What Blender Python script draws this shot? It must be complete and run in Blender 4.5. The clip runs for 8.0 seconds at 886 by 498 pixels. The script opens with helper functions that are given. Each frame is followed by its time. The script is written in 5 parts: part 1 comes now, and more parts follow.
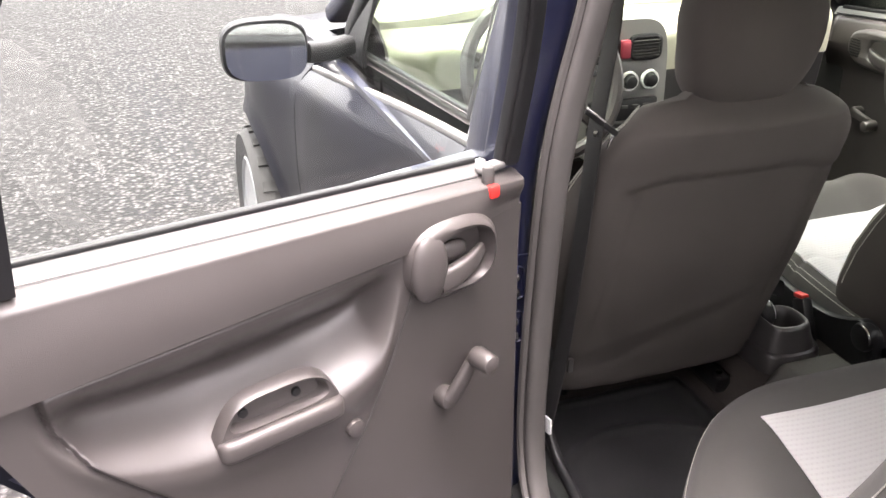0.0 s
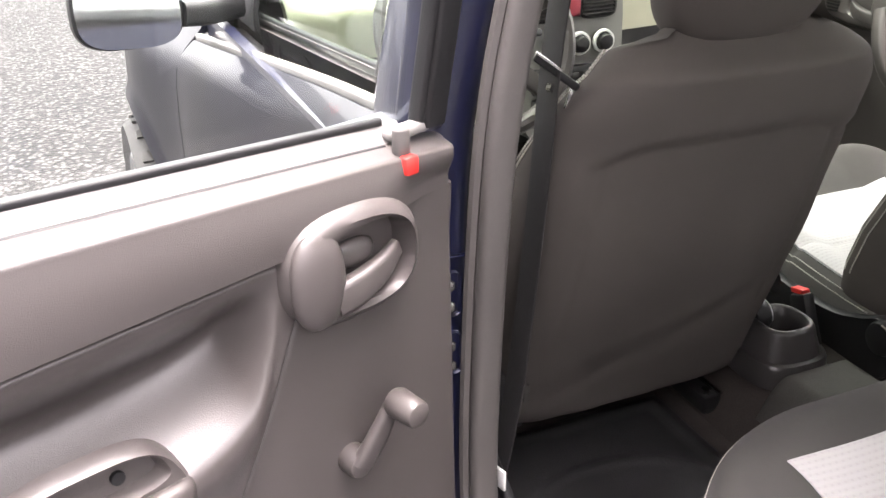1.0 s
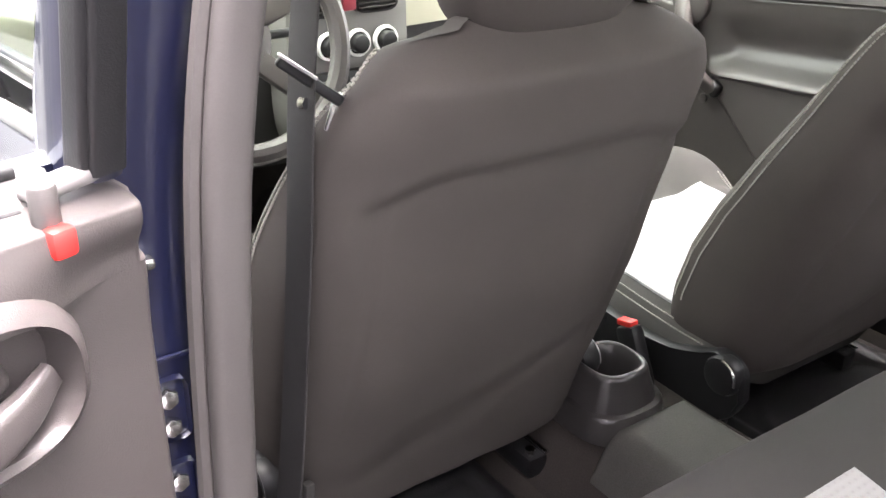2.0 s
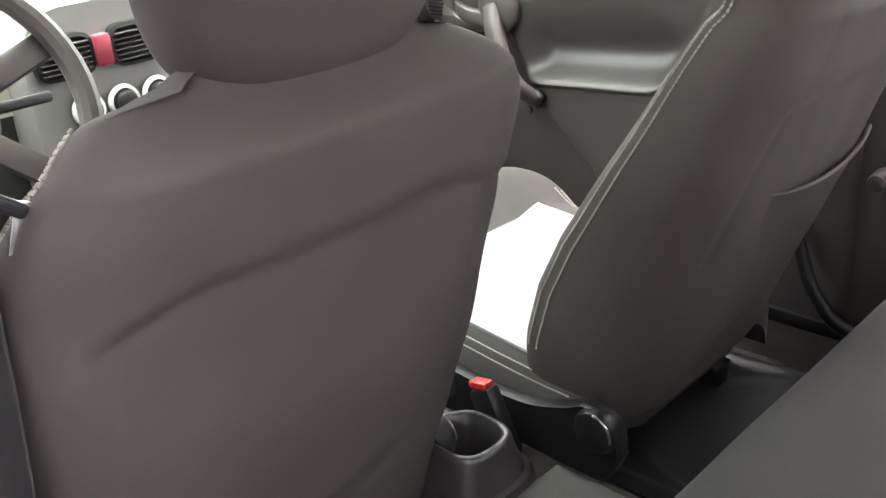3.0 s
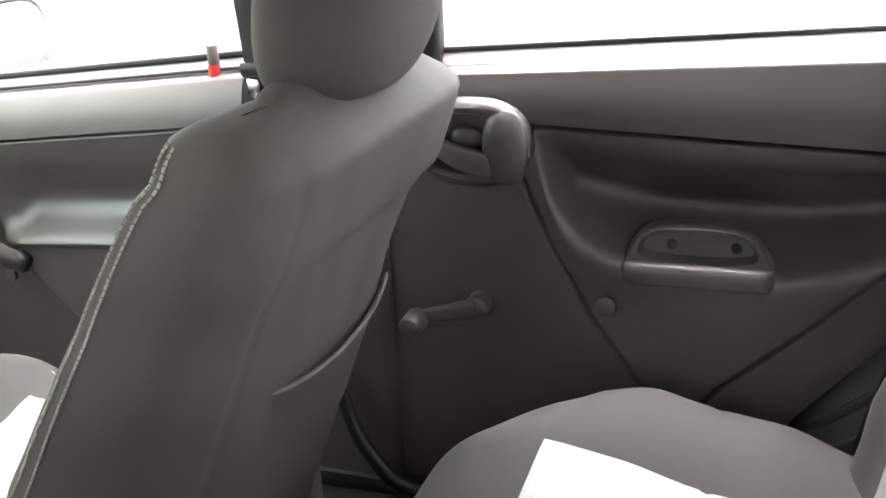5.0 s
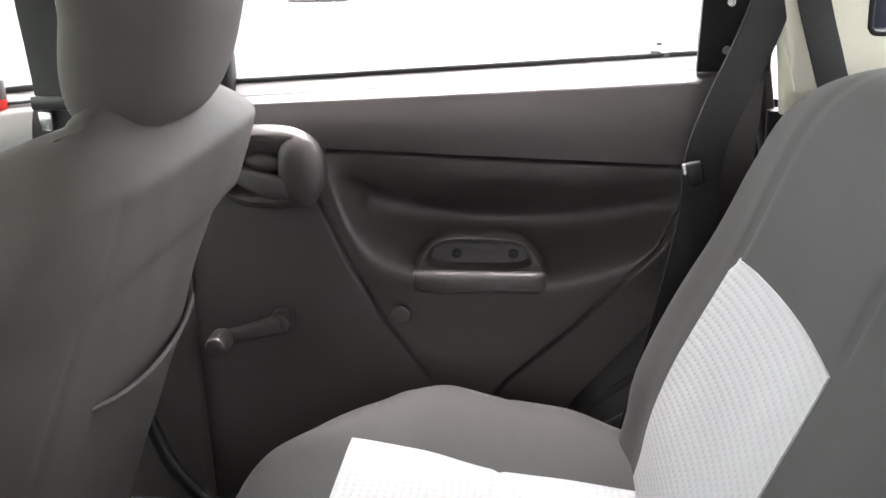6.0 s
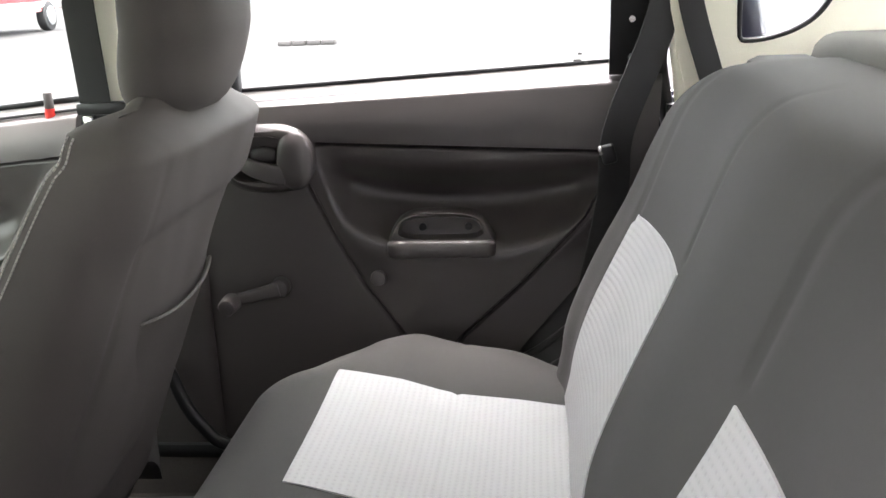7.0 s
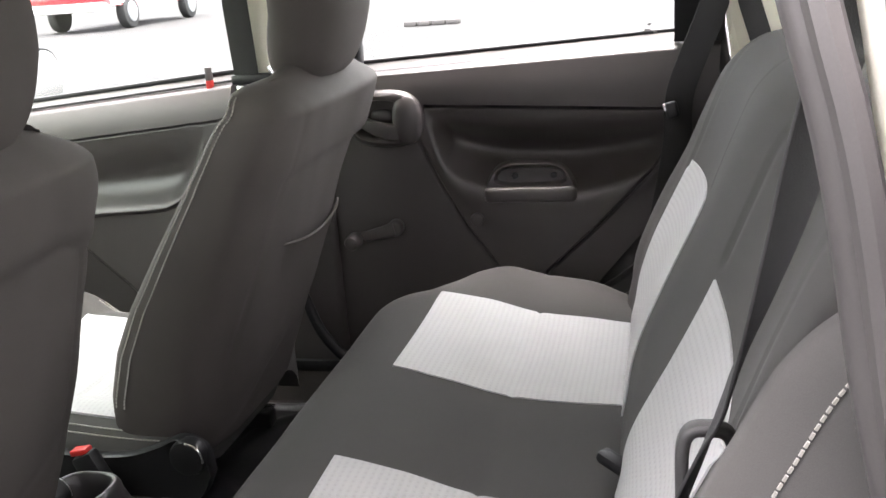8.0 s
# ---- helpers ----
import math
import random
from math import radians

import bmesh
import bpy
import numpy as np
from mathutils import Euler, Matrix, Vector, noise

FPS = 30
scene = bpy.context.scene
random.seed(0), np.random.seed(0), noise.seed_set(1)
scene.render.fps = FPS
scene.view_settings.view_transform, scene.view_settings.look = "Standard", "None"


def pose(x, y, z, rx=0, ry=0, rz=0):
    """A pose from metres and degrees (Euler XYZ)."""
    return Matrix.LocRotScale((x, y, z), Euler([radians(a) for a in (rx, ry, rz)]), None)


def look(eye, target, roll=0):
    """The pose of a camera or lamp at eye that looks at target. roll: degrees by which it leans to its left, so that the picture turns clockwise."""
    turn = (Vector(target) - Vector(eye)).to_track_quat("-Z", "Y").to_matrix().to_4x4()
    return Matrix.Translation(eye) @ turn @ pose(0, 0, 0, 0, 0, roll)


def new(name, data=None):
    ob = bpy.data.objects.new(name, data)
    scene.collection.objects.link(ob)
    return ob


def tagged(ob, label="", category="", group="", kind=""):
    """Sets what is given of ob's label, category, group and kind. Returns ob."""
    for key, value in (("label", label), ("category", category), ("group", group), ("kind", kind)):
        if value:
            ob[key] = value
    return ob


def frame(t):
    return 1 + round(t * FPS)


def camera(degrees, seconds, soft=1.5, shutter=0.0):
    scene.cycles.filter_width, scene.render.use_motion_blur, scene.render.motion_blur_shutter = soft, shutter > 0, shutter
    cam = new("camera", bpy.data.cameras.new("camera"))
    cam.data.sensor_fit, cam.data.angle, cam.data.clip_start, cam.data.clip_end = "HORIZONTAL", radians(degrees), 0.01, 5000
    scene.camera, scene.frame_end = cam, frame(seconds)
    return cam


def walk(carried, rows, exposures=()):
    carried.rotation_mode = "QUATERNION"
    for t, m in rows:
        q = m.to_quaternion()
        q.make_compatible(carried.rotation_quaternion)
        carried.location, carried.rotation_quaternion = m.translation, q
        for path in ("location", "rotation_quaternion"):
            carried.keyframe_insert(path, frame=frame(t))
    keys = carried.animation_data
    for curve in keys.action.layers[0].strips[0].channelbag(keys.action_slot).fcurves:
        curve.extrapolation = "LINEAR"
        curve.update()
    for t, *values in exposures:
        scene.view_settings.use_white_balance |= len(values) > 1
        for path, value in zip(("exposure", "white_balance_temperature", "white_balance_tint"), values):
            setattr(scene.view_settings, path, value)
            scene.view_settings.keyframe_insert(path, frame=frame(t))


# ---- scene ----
cam = camera(49.6, 8.0)

PATH = [
    (0, (-1.24, -1.263, 1.43), (-0.667, 0.455, 0.582), -0.6),
    (0.5, (-1.187, -1.104, 1.334), (-0.573, 0.599, 0.483), -1.2),
    (1, (-1.084, -0.935, 1.258), (-0.402, 0.744, 0.412), -1.4),
    (1.2, (-1.048, -0.883, 1.239), (-0.341, 0.788, 0.397), -1.4),
    (1.5, (-0.992, -0.797, 1.213), (-0.176, 0.83, 0.385), -0.1),
    (2, (-0.899, -0.678, 1.181), (0.133, 0.812, 0.335), 0.2),
    (3.3, (-0.648, -0.511, 1.138), (0.707, 0.726, 0.34), -4.9),
    (3.5, (-0.594, -0.492, 1.132), (0.826, 0.683, 0.355), -4.5),
    (4, (-0.484, -0.472, 1.13), (1.028, 0.615, 0.402), -4.3),
    (4.5, (-0.44, -0.481, 1.14), (1.22, 0.386, 0.437), -3.6),
    (4.8, (-0.432, -0.492, 1.142), (1.294, 0.247, 0.455), -3.5),
    (5, (-0.429, -0.496, 1.141), (1.335, 0.147, 0.454), -2.9),
    (5.2, (-0.431, -0.497, 1.145), (1.368, 0.034, 0.452), -2.6),
    (6.3, (-0.602, -0.521, 1.151), (1.29, -0.332, 0.53), -1.5),
    (6.5, (-0.674, -0.538, 1.154), (1.22, -0.33, 0.545), -1.9),
    (6.6, (-0.71, -0.548, 1.147), (1.19, -0.335, 0.559), -1.9),
    (7, (-0.817, -0.574, 1.135), (1.094, -0.372, 0.58), -2.4),
    (7.5, (-0.978, -0.613, 1.148), (0.928, -0.35, 0.602), -3.1),
    (8, (-1.093, -0.671, 1.147), (0.765, -0.211, 0.566), -4.4),
]
walk(cam, [(t, look(eye, target, roll)) for t, eye, target, roll in PATH], [(0, 4.16, 6900, 22), (1, 4.33, 6850, 22), (1.5, 4.57, 6800, 22), (2, 5.0, 6700, 23), (3.5, 4.74, 6550, 20), (5, 4.93, 6450, 18), (6.5, 4.8, 6500, 18), (8, 4.48, 6600, 20)])

# ==== world and light ====
world = bpy.data.worlds.new("sky")
scene.world = world
world.use_nodes = True
wn = world.node_tree.nodes
sky = wn.new("ShaderNodeTexSky")
sky.sky_type = "NISHITA"
sky.sun_disc = False
sky.sun_elevation = radians(87)
sky.sun_rotation = radians(125)
sky.dust_density = 6.0
sky.ozone_density = 1.0
wn["Background"].inputs[1].default_value = 0.145
haze = wn.new("ShaderNodeHueSaturation")
haze.inputs["Saturation"].default_value = 0.13
world.node_tree.links.new(sky.outputs[0], haze.inputs["Color"])
world.node_tree.links.new(haze.outputs[0], wn["Background"].inputs[0])
sun = new("sun", bpy.data.lights.new("sun", "SUN"))
sun.data.energy = 0.4
sun.data.angle = radians(24)
sun.data.color = (1.0, 0.96, 0.9)
sun.matrix_world = look((0.3, -0.2, 7.5), (0, 0, 0))


# ==== materials ====
def material(name, colour, rough=0.6, metal=0.0, grain=0.0, grain_size=400.0, blotch=0.12, blotch_size=7.0, bump=0.0, coat=0.0, spec=0.5):
    """A surface with variation at two scales: broad wear and fine grain, with relief."""
    m = bpy.data.materials.new(name)
    m.use_nodes = True
    nt = m.node_tree
    b = nt.nodes["Principled BSDF"]
    b.inputs["Roughness"].default_value = rough
    b.inputs["Metallic"].default_value = metal
    b.inputs["Coat Weight"].default_value = coat
    b.inputs["Coat Roughness"].default_value = 0.06
    b.inputs["Specular IOR Level"].default_value = spec
    tc = nt.nodes.new("ShaderNodeTexCoord")
    big = nt.nodes.new("ShaderNodeTexNoise")
    big.inputs["Scale"].default_value = blotch_size
    big.inputs["Detail"].default_value = 5
    fine = nt.nodes.new("ShaderNodeTexNoise")
    fine.inputs["Scale"].default_value = grain_size
    fine.inputs["Detail"].default_value = 3
    for n in (big, fine):
        nt.links.new(tc.outputs["Object"], n.inputs["Vector"])
    add = nt.nodes.new("ShaderNodeMath")
    add.operation = "MULTIPLY_ADD"
    nt.links.new(fine.outputs[0], add.inputs[0])
    add.inputs[1].default_value = grain
    nt.links.new(big.outputs[0], add.inputs[2])
    ramp = nt.nodes.new("ShaderNodeMapRange")
    ramp.inputs["From Min"].default_value = 0.3 + grain * 0.3
    ramp.inputs["From Max"].default_value = 0.7 + grain * 0.7
    ramp.inputs["To Min"].default_value = 1 - blotch
    ramp.inputs["To Max"].default_value = 1 + blotch
    nt.links.new(add.outputs[0], ramp.inputs[0])
    mix = nt.nodes.new("ShaderNodeVectorMath")
    mix.operation = "SCALE"
    mix.inputs[0].default_value = colour
    nt.links.new(ramp.outputs[0], mix.inputs["Scale"])
    nt.links.new(mix.outputs[0], b.inputs["Base Color"])
    rr = nt.nodes.new("ShaderNodeMapRange")
    rr.inputs["To Min"].default_value = max(0.02, rough - 0.08)
    rr.inputs["To Max"].default_value = min(1.0, rough + 0.08)
    nt.links.new(big.outputs[0], rr.inputs[0])
    nt.links.new(rr.outputs[0], b.inputs["Roughness"])
    if bump:
        bp = nt.nodes.new("ShaderNodeBump")
        bp.inputs["Strength"].default_value = bump
        bp.inputs["Distance"].default_value = 0.002
        nt.links.new(fine.outputs[0], bp.inputs["Height"])
        nt.links.new(bp.outputs[0], b.inputs["Normal"])
    return m


def glass_material(name, tint, rough=0.0):
    m = bpy.data.materials.new(name)
    m.use_nodes = True
    nt = m.node_tree
    nt.nodes.remove(nt.nodes["Principled BSDF"])
    out = nt.nodes["Material Output"]
    tr = nt.nodes.new("ShaderNodeBsdfTransparent")
    tr.inputs[0].default_value = (*tint, 1)
    gl = nt.nodes.new("ShaderNodeBsdfGlossy")
    gl.inputs["Roughness"].default_value = rough
    lw = nt.nodes.new("ShaderNodeLayerWeight")
    lw.inputs[0].default_value = 0.5
    pw = nt.nodes.new("ShaderNodeMath")
    pw.operation = "POWER"
    pw.inputs[1].default_value = 4.0
    nt.links.new(lw.outputs["Facing"], pw.inputs[0])
    fr = nt.nodes.new("ShaderNodeMath")
    fr.operation = "MULTIPLY_ADD"
    fr.inputs[1].default_value = 0.5
    fr.inputs[2].default_value = 0.035
    nt.links.new(pw.outputs[0], fr.inputs[0])
    mx = nt.nodes.new("ShaderNodeMixShader")
    nt.links.new(fr.outputs[0], mx.inputs[0])
    nt.links.new(tr.outputs[0], mx.inputs[1])
    nt.links.new(gl.outputs[0], mx.inputs[2])
    nt.links.new(mx.outputs[0], out.inputs[0])
    return m


M_PANEL = material("taupe_moulded_plastic", (0.054, 0.0475, 0.046), 0.37, grain=0.25, grain_size=900, blotch=0.08, bump=0.2, spec=0.58)
M_PANEL_DARK = material("dark_moulded_plastic", (0.03, 0.029, 0.029), 0.5, grain=0.3, grain_size=900, blotch=0.12, bump=0.25)
M_BLACK = material("black_plastic", (0.012, 0.012, 0.013), 0.42, grain=0.3, grain_size=700, blotch=0.15, bump=0.15, spec=0.35)
M_RUBBER = material("grey_rubber_seal", (0.062, 0.057, 0.055), 0.6, grain=0.4, grain_size=700, blotch=0.15, bump=0.04)
M_STRIP = material("weatherstrip_grey", (0.15, 0.145, 0.142), 0.45, grain=0.2, grain_size=300, blotch=0.08)
M_BLUE = material("dark_blue_paint", (0.006, 0.0075, 0.024), 0.32, grain=0.1, blotch=0.1, coat=1.0)
M_BLUE_DUSTY = material("dusty_dark_blue_paint", (0.006, 0.0065, 0.011), 0.4, grain=0.3, grain_size=120, blotch=0.35, blotch_size=3, coat=0.35, spec=0.1)
M_BLUE_DUSTY.node_tree.nodes["Principled BSDF"].inputs["Coat Roughness"].default_value = 0.07
M_CREAM = material("cream_headliner", (0.84, 0.82, 0.70), 0.85, grain=0.4, grain_size=600, blotch=0.06, bump=0.2)
M_DASH = material("beige_dash_plastic", (0.4, 0.39, 0.3), 0.6, grain=0.2, grain_size=800, blotch=0.06, bump=0.15)
M_FABRIC = material("charcoal_seat_fabric", (0.053, 0.051, 0.0485), 0.85, grain=0.9, grain_size=1400, blotch=0.14, bump=0.14, spec=0.2)
M_FABRIC.node_tree.nodes["Principled BSDF"].inputs["Sheen Weight"].default_value = 0.04
M_SEATBACK = material("warm_grey_seat_cover", (0.069, 0.062, 0.057), 0.8, grain=0.8, grain_size=1300, blotch=0.16, blotch_size=6, bump=0.14, spec=0.25)
M_STITCH = material("pale_stitching_thread", (0.30, 0.29, 0.26), 0.8, grain=0.3, blotch=0.1)
M_BELT = material("black_webbing", (0.017, 0.0165, 0.017), 0.7, grain=0.6, grain_size=900, blotch=0.1, bump=0.4)
M_CHROME = material("bright_steel", (0.6, 0.6, 0.6), 0.25, metal=1.0, blotch=0.1)
M_RED = material("red_plastic", (0.6, 0.03, 0.025), 0.4, blotch=0.06)
M_RED_DARK = material("maroon_plastic", (0.25, 0.03, 0.045), 0.45, blotch=0.06)
M_CARPET = material("black_carpet", (0.045, 0.040, 0.0375), 0.9, grain=0.8, grain_size=500, blotch=0.35, bump=0.3, spec=0.06)
M_SHELF = material("grey_felt", (0.13, 0.128, 0.118), 0.9, grain=0.7, grain_size=500, blotch=0.12, bump=0.2, spec=0.2)
M_FELT = material("tunnel_felt", (0.085, 0.084, 0.078), 0.92, grain=0.7, grain_size=500, blotch=0.25, bump=0.25, spec=0.1)
M_CUP = material("satin_dark_plastic", (0.034, 0.032, 0.032), 0.3, grain=0.2, grain_size=800, blotch=0.15, bump=0.05)
M_MAT = material("black_rubber_mat", (0.018, 0.018, 0.019), 0.42, grain=0.5, grain_size=300, blotch=0.3, blotch_size=14, bump=0.15, spec=0.5)
M_STACK = material("mid_grey_plastic", (0.17, 0.168, 0.16), 0.5, grain=0.2, grain_size=800, blotch=0.06, bump=0.15)
M_WHITE_PLASTIC = material("white_marking", (0.75, 0.75, 0.74), 0.5, blotch=0.03)
M_TYRE = material("tyre_rubber", (0.02, 0.02, 0.02), 0.8, grain=0.4, grain_size=200, blotch=0.25, bump=0.3)
M_RIM = material("silver_wheel_cover", (0.42, 0.43, 0.44), 0.35, metal=0.6, blotch=0.12)
M_REDPAINT = material("red_car_paint", (0.4, 0.015, 0.02), 0.3, blotch=0.12, coat=1.0)
M_WHITEPAINT = material("white_car_paint", (0.75, 0.75, 0.74), 0.3, blotch=0.06, coat=1.0)
M_GLASS = glass_material("clear_glass", (0.93, 0.96, 0.94))
M_TINT = glass_material("green_tinted_glass", (0.77, 0.83, 0.77))
M_MIRROR = material("mirror_silver", (0.85, 0.87, 0.88), 0.02, metal=1.0, blotch=0.01)
M_DARKGLASS = material("dark_window", (0.02, 0.025, 0.025), 0.06, blotch=0.05)


def mesh_fabric(axis):
    """White spacer mesh: fine ribs across the seat with rows of small pits."""
    m = material("white_mesh_fabric" if axis == 1 else "white_mesh_fabric_upright", (0.415, 0.411, 0.411), 0.8, grain=0.5, grain_size=900, blotch=0.05, bump=0.3, spec=0.3)
    nt = m.node_tree
    b = nt.nodes["Principled BSDF"]

    def calc(op, a, c=None, d=None):
        n = nt.nodes.new("ShaderNodeMath")
        n.operation = op
        for i, v in enumerate((a, c, d)):
            if v is None:
                continue
            if isinstance(v, (int, float)):
                n.inputs[i].default_value = v
            else:
                nt.links.new(v, n.inputs[i])
        return n.outputs[0]
    sep = nt.nodes.new("ShaderNodeSeparateXYZ")
    nt.links.new(nt.nodes["Texture Coordinate"].outputs["Object"], sep.inputs[0])
    v = calc("MULTIPLY", sep.outputs[axis], 1.0)
    rib = calc("SINE", calc("MULTIPLY", v, 2 * math.pi / 0.0085))
    stagger = calc("MULTIPLY", calc("FLOOR", calc("MULTIPLY", v, 1 / 0.0085)), 1.9)
    along = calc("SINE", calc("MULTIPLY_ADD", sep.outputs[0], 2 * math.pi / 0.0095, stagger))
    pit = calc("MULTIPLY", calc("MAXIMUM", calc("MULTIPLY", rib, -1.0), 0.0), calc("MAXIMUM", along, 0.0))
    height = calc("MULTIPLY_ADD", rib, 0.22, calc("MULTIPLY", pit, -0.8))
    tone = calc("MULTIPLY_ADD", height, 0.09, 1.0)
    old = b.inputs["Base Color"].links[0].from_socket
    sc = nt.nodes.new("ShaderNodeVectorMath")
    sc.operation = "SCALE"
    nt.links.new(old, sc.inputs[0])
    nt.links.new(tone, sc.inputs["Scale"])
    nt.links.new(sc.outputs[0], b.inputs["Base Color"])
    bp = nt.nodes.new("ShaderNodeBump")
    bp.inputs["Strength"].default_value = 0.25
    bp.inputs["Distance"].default_value = 0.002
    nt.links.new(height, bp.inputs["Height"])
    nt.links.new(bp.outputs[0], b.inputs["Normal"])
    return m


M_WHITE = mesh_fabric(1)
M_WHITE_BACK = mesh_fabric(2)


def gravel_material():
    m = material("grey_gravel", (0.068, 0.0665, 0.066), 0.9, blotch=0.2, blotch_size=1.2, spec=0.3)
    nt = m.node_tree
    b = nt.nodes["Principled BSDF"]
    tc = nt.nodes["Texture Coordinate"]
    vor = nt.nodes.new("ShaderNodeTexVoronoi")
    vor.inputs["Scale"].default_value = 44
    nt.links.new(tc.outputs["Object"], vor.inputs["Vector"])
    # dark gaps between stones: their shade is put into the colour
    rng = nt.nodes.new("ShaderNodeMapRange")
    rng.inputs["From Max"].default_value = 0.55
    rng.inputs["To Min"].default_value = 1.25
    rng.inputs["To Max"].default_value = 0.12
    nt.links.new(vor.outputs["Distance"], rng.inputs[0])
    sepc = nt.nodes.new("ShaderNodeSeparateColor")
    nt.links.new(vor.outputs["Color"], sepc.inputs[0])
    tone = nt.nodes.new("ShaderNodeMapRange")
    tone.inputs["To Min"].default_value = 0.35
    tone.inputs["To Max"].default_value = 1.7
    nt.links.new(sepc.outputs[0], tone.inputs[0])
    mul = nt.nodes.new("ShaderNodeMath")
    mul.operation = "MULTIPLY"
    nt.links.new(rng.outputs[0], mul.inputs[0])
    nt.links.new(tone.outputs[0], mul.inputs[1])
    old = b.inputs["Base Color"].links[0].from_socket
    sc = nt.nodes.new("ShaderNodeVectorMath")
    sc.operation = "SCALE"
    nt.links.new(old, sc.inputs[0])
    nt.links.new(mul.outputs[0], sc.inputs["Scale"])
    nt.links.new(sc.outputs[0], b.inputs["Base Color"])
    bp = nt.nodes.new("ShaderNodeBump")
    bp.inputs["Strength"].default_value = 1.0
    bp.inputs["Distance"].default_value = 0.012
    nt.links.new(rng.outputs[0], bp.inputs["Height"])
    nt.links.new(bp.outputs[0], b.inputs["Normal"])
    return m


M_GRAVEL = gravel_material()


# ==== builders ====
def thing(name, at, label, category, group="", kind=""):
    ob = new(name)
    ob.location = at
    ob.empty_display_size = 0.05
    return tagged(ob, label, category, group, kind)


def finish(name, bm, mat, xf=None, smooth=35.0):
    if xf is not None:
        bm.transform(xf)
        if xf.determinant() < 0:
            bmesh.ops.reverse_faces(bm, faces=bm.faces)
    me = bpy.data.meshes.new(name)
    bm.to_mesh(me)
    bm.free()
    me.materials.append(mat)
    me.shade_smooth()
    me.set_sharp_from_angle(angle=radians(smooth))
    return new(name, me)


def part(name, bm, mat, parent, label="", xf=None, smooth=35.0):
    """One mesh in world coordinates, hung under a thing or a part."""
    ob = finish(name, bm, mat, xf, smooth)
    ob.parent = parent
    if parent.type == "EMPTY":
        ob.matrix_parent_inverse = Matrix.Translation(parent.location).inverted()
    return tagged(ob, label)


def box(size, at=(0, 0, 0), bevel=0.0, turn=(0, 0, 0), seg=2):
    bm = bmesh.new()
    bmesh.ops.create_cube(bm, size=1, matrix=Matrix.Diagonal((*size, 1)))
    if bevel:
        bmesh.ops.bevel(bm, geom=list(bm.edges), offset=bevel, segments=seg, profile=0.5, affect="EDGES")
    bm.transform(pose(*at, *turn))
    return bm


def cyl(r, h, at=(0, 0, 0), turn=(0, 0, 0), r2=None, n=24, bevel=0.0):
    bm = bmesh.new()
    bmesh.ops.create_cone(bm, cap_ends=True, segments=n, radius1=r, radius2=r if r2 is None else r2, depth=h)
    if bevel:
        rim = [e for e in bm.edges if abs(e.verts[0].co.z - e.verts[1].co.z) < 1e-6]
        bmesh.ops.bevel(bm, geom=rim, offset=bevel, segments=2, profile=0.5, affect="EDGES")
    bm.transform(pose(*at, *turn))
    return bm


def join(*bms):
    out = bmesh.new()
    for b in bms:
        tmp = bpy.data.meshes.new("tmp")
        b.to_mesh(tmp)
        b.free()
        out.from_mesh(tmp)
        bpy.data.meshes.remove(tmp)
    return out


def skin(rings, closed=True, caps=True):
    """Quads between rings of equal count."""
    bm = bmesh.new()
    rows = [[bm.verts.new(p) for p in r] for r in rings]
    n = len(rows[0])
    for a, b in zip(rows, rows[1:]):
        for i in range(n if closed else n - 1):
            j = (i + 1) % n
            bm.faces.new((a[i], a[j], b[j], b[i]))
    if caps and closed:
        bm.faces.new(list(reversed(rows[0])))
        bm.faces.new(rows[-1])
    bmesh.ops.recalc_face_normals(bm, faces=bm.faces)
    return bm


def spline(pts, n=8):
    """Catmull-Rom through points."""
    pts = [Vector(p) for p in pts]
    ext = [2 * pts[0] - pts[1], *pts, 2 * pts[-1] - pts[-2]]
    out = []
    for i in range(1, len(ext) - 2):
        p0, p1, p2, p3 = ext[i - 1:i + 3]
        for k in range(n):
            t = k / n
            out.append(0.5 * ((2 * p1) + (p2 - p0) * t + (2 * p0 - 5 * p1 + 4 * p2 - p3) * t * t + (3 * p1 - p0 - 3 * p2 + p3) * t ** 3))
    out.append(pts[-1])
    return out


def sweep(path, section, up=(0, 0, 1), scale=None, closed=False):
    """A section (list of 2D points: across, up) carried along a path."""
    rings = []
    path = [Vector(p) for p in path]
    for i, p in enumerate(path):
        if closed:
            d = path[(i + 1) % len(path)] - path[i - 1]
        else:
            d = path[min(i + 1, len(path) - 1)] - path[max(i - 1, 0)]
        d.normalize()
        side = d.cross(Vector(up))
        side.normalize()
        v = side.cross(d)
        s = scale(i / (len(path) - 1)) if scale else 1
        rings.append([p + side * a * s + v * b * s for a, b in section])
    if closed:
        rings.append(rings[0])
        bm = skin(rings, caps=False)
        bmesh.ops.remove_doubles(bm, verts=bm.verts, dist=1e-6)
        return bm
    return skin(rings)


def circle(r, n=10, flat=1.0):
    return [(r * math.cos(2 * math.pi * i / n), r * flat * math.sin(2 * math.pi * i / n)) for i in range(n)]


def rect(w, h, r=None, n=3):
    """Rounded rectangle section."""
    r = min(w, h) * 0.3 if r is None else r
    out = []
    for cx, cy, a0 in ((w / 2 - r, h / 2 - r, 0), (-w / 2 + r, h / 2 - r, 90), (-w / 2 + r, -h / 2 + r, 180), (w / 2 - r, -h / 2 + r, 270)):
        for k in range(n + 1):
            a = radians(a0 + 90 * k / n)
            out.append((cx + r * math.cos(a), cy + r * math.sin(a)))
    return out


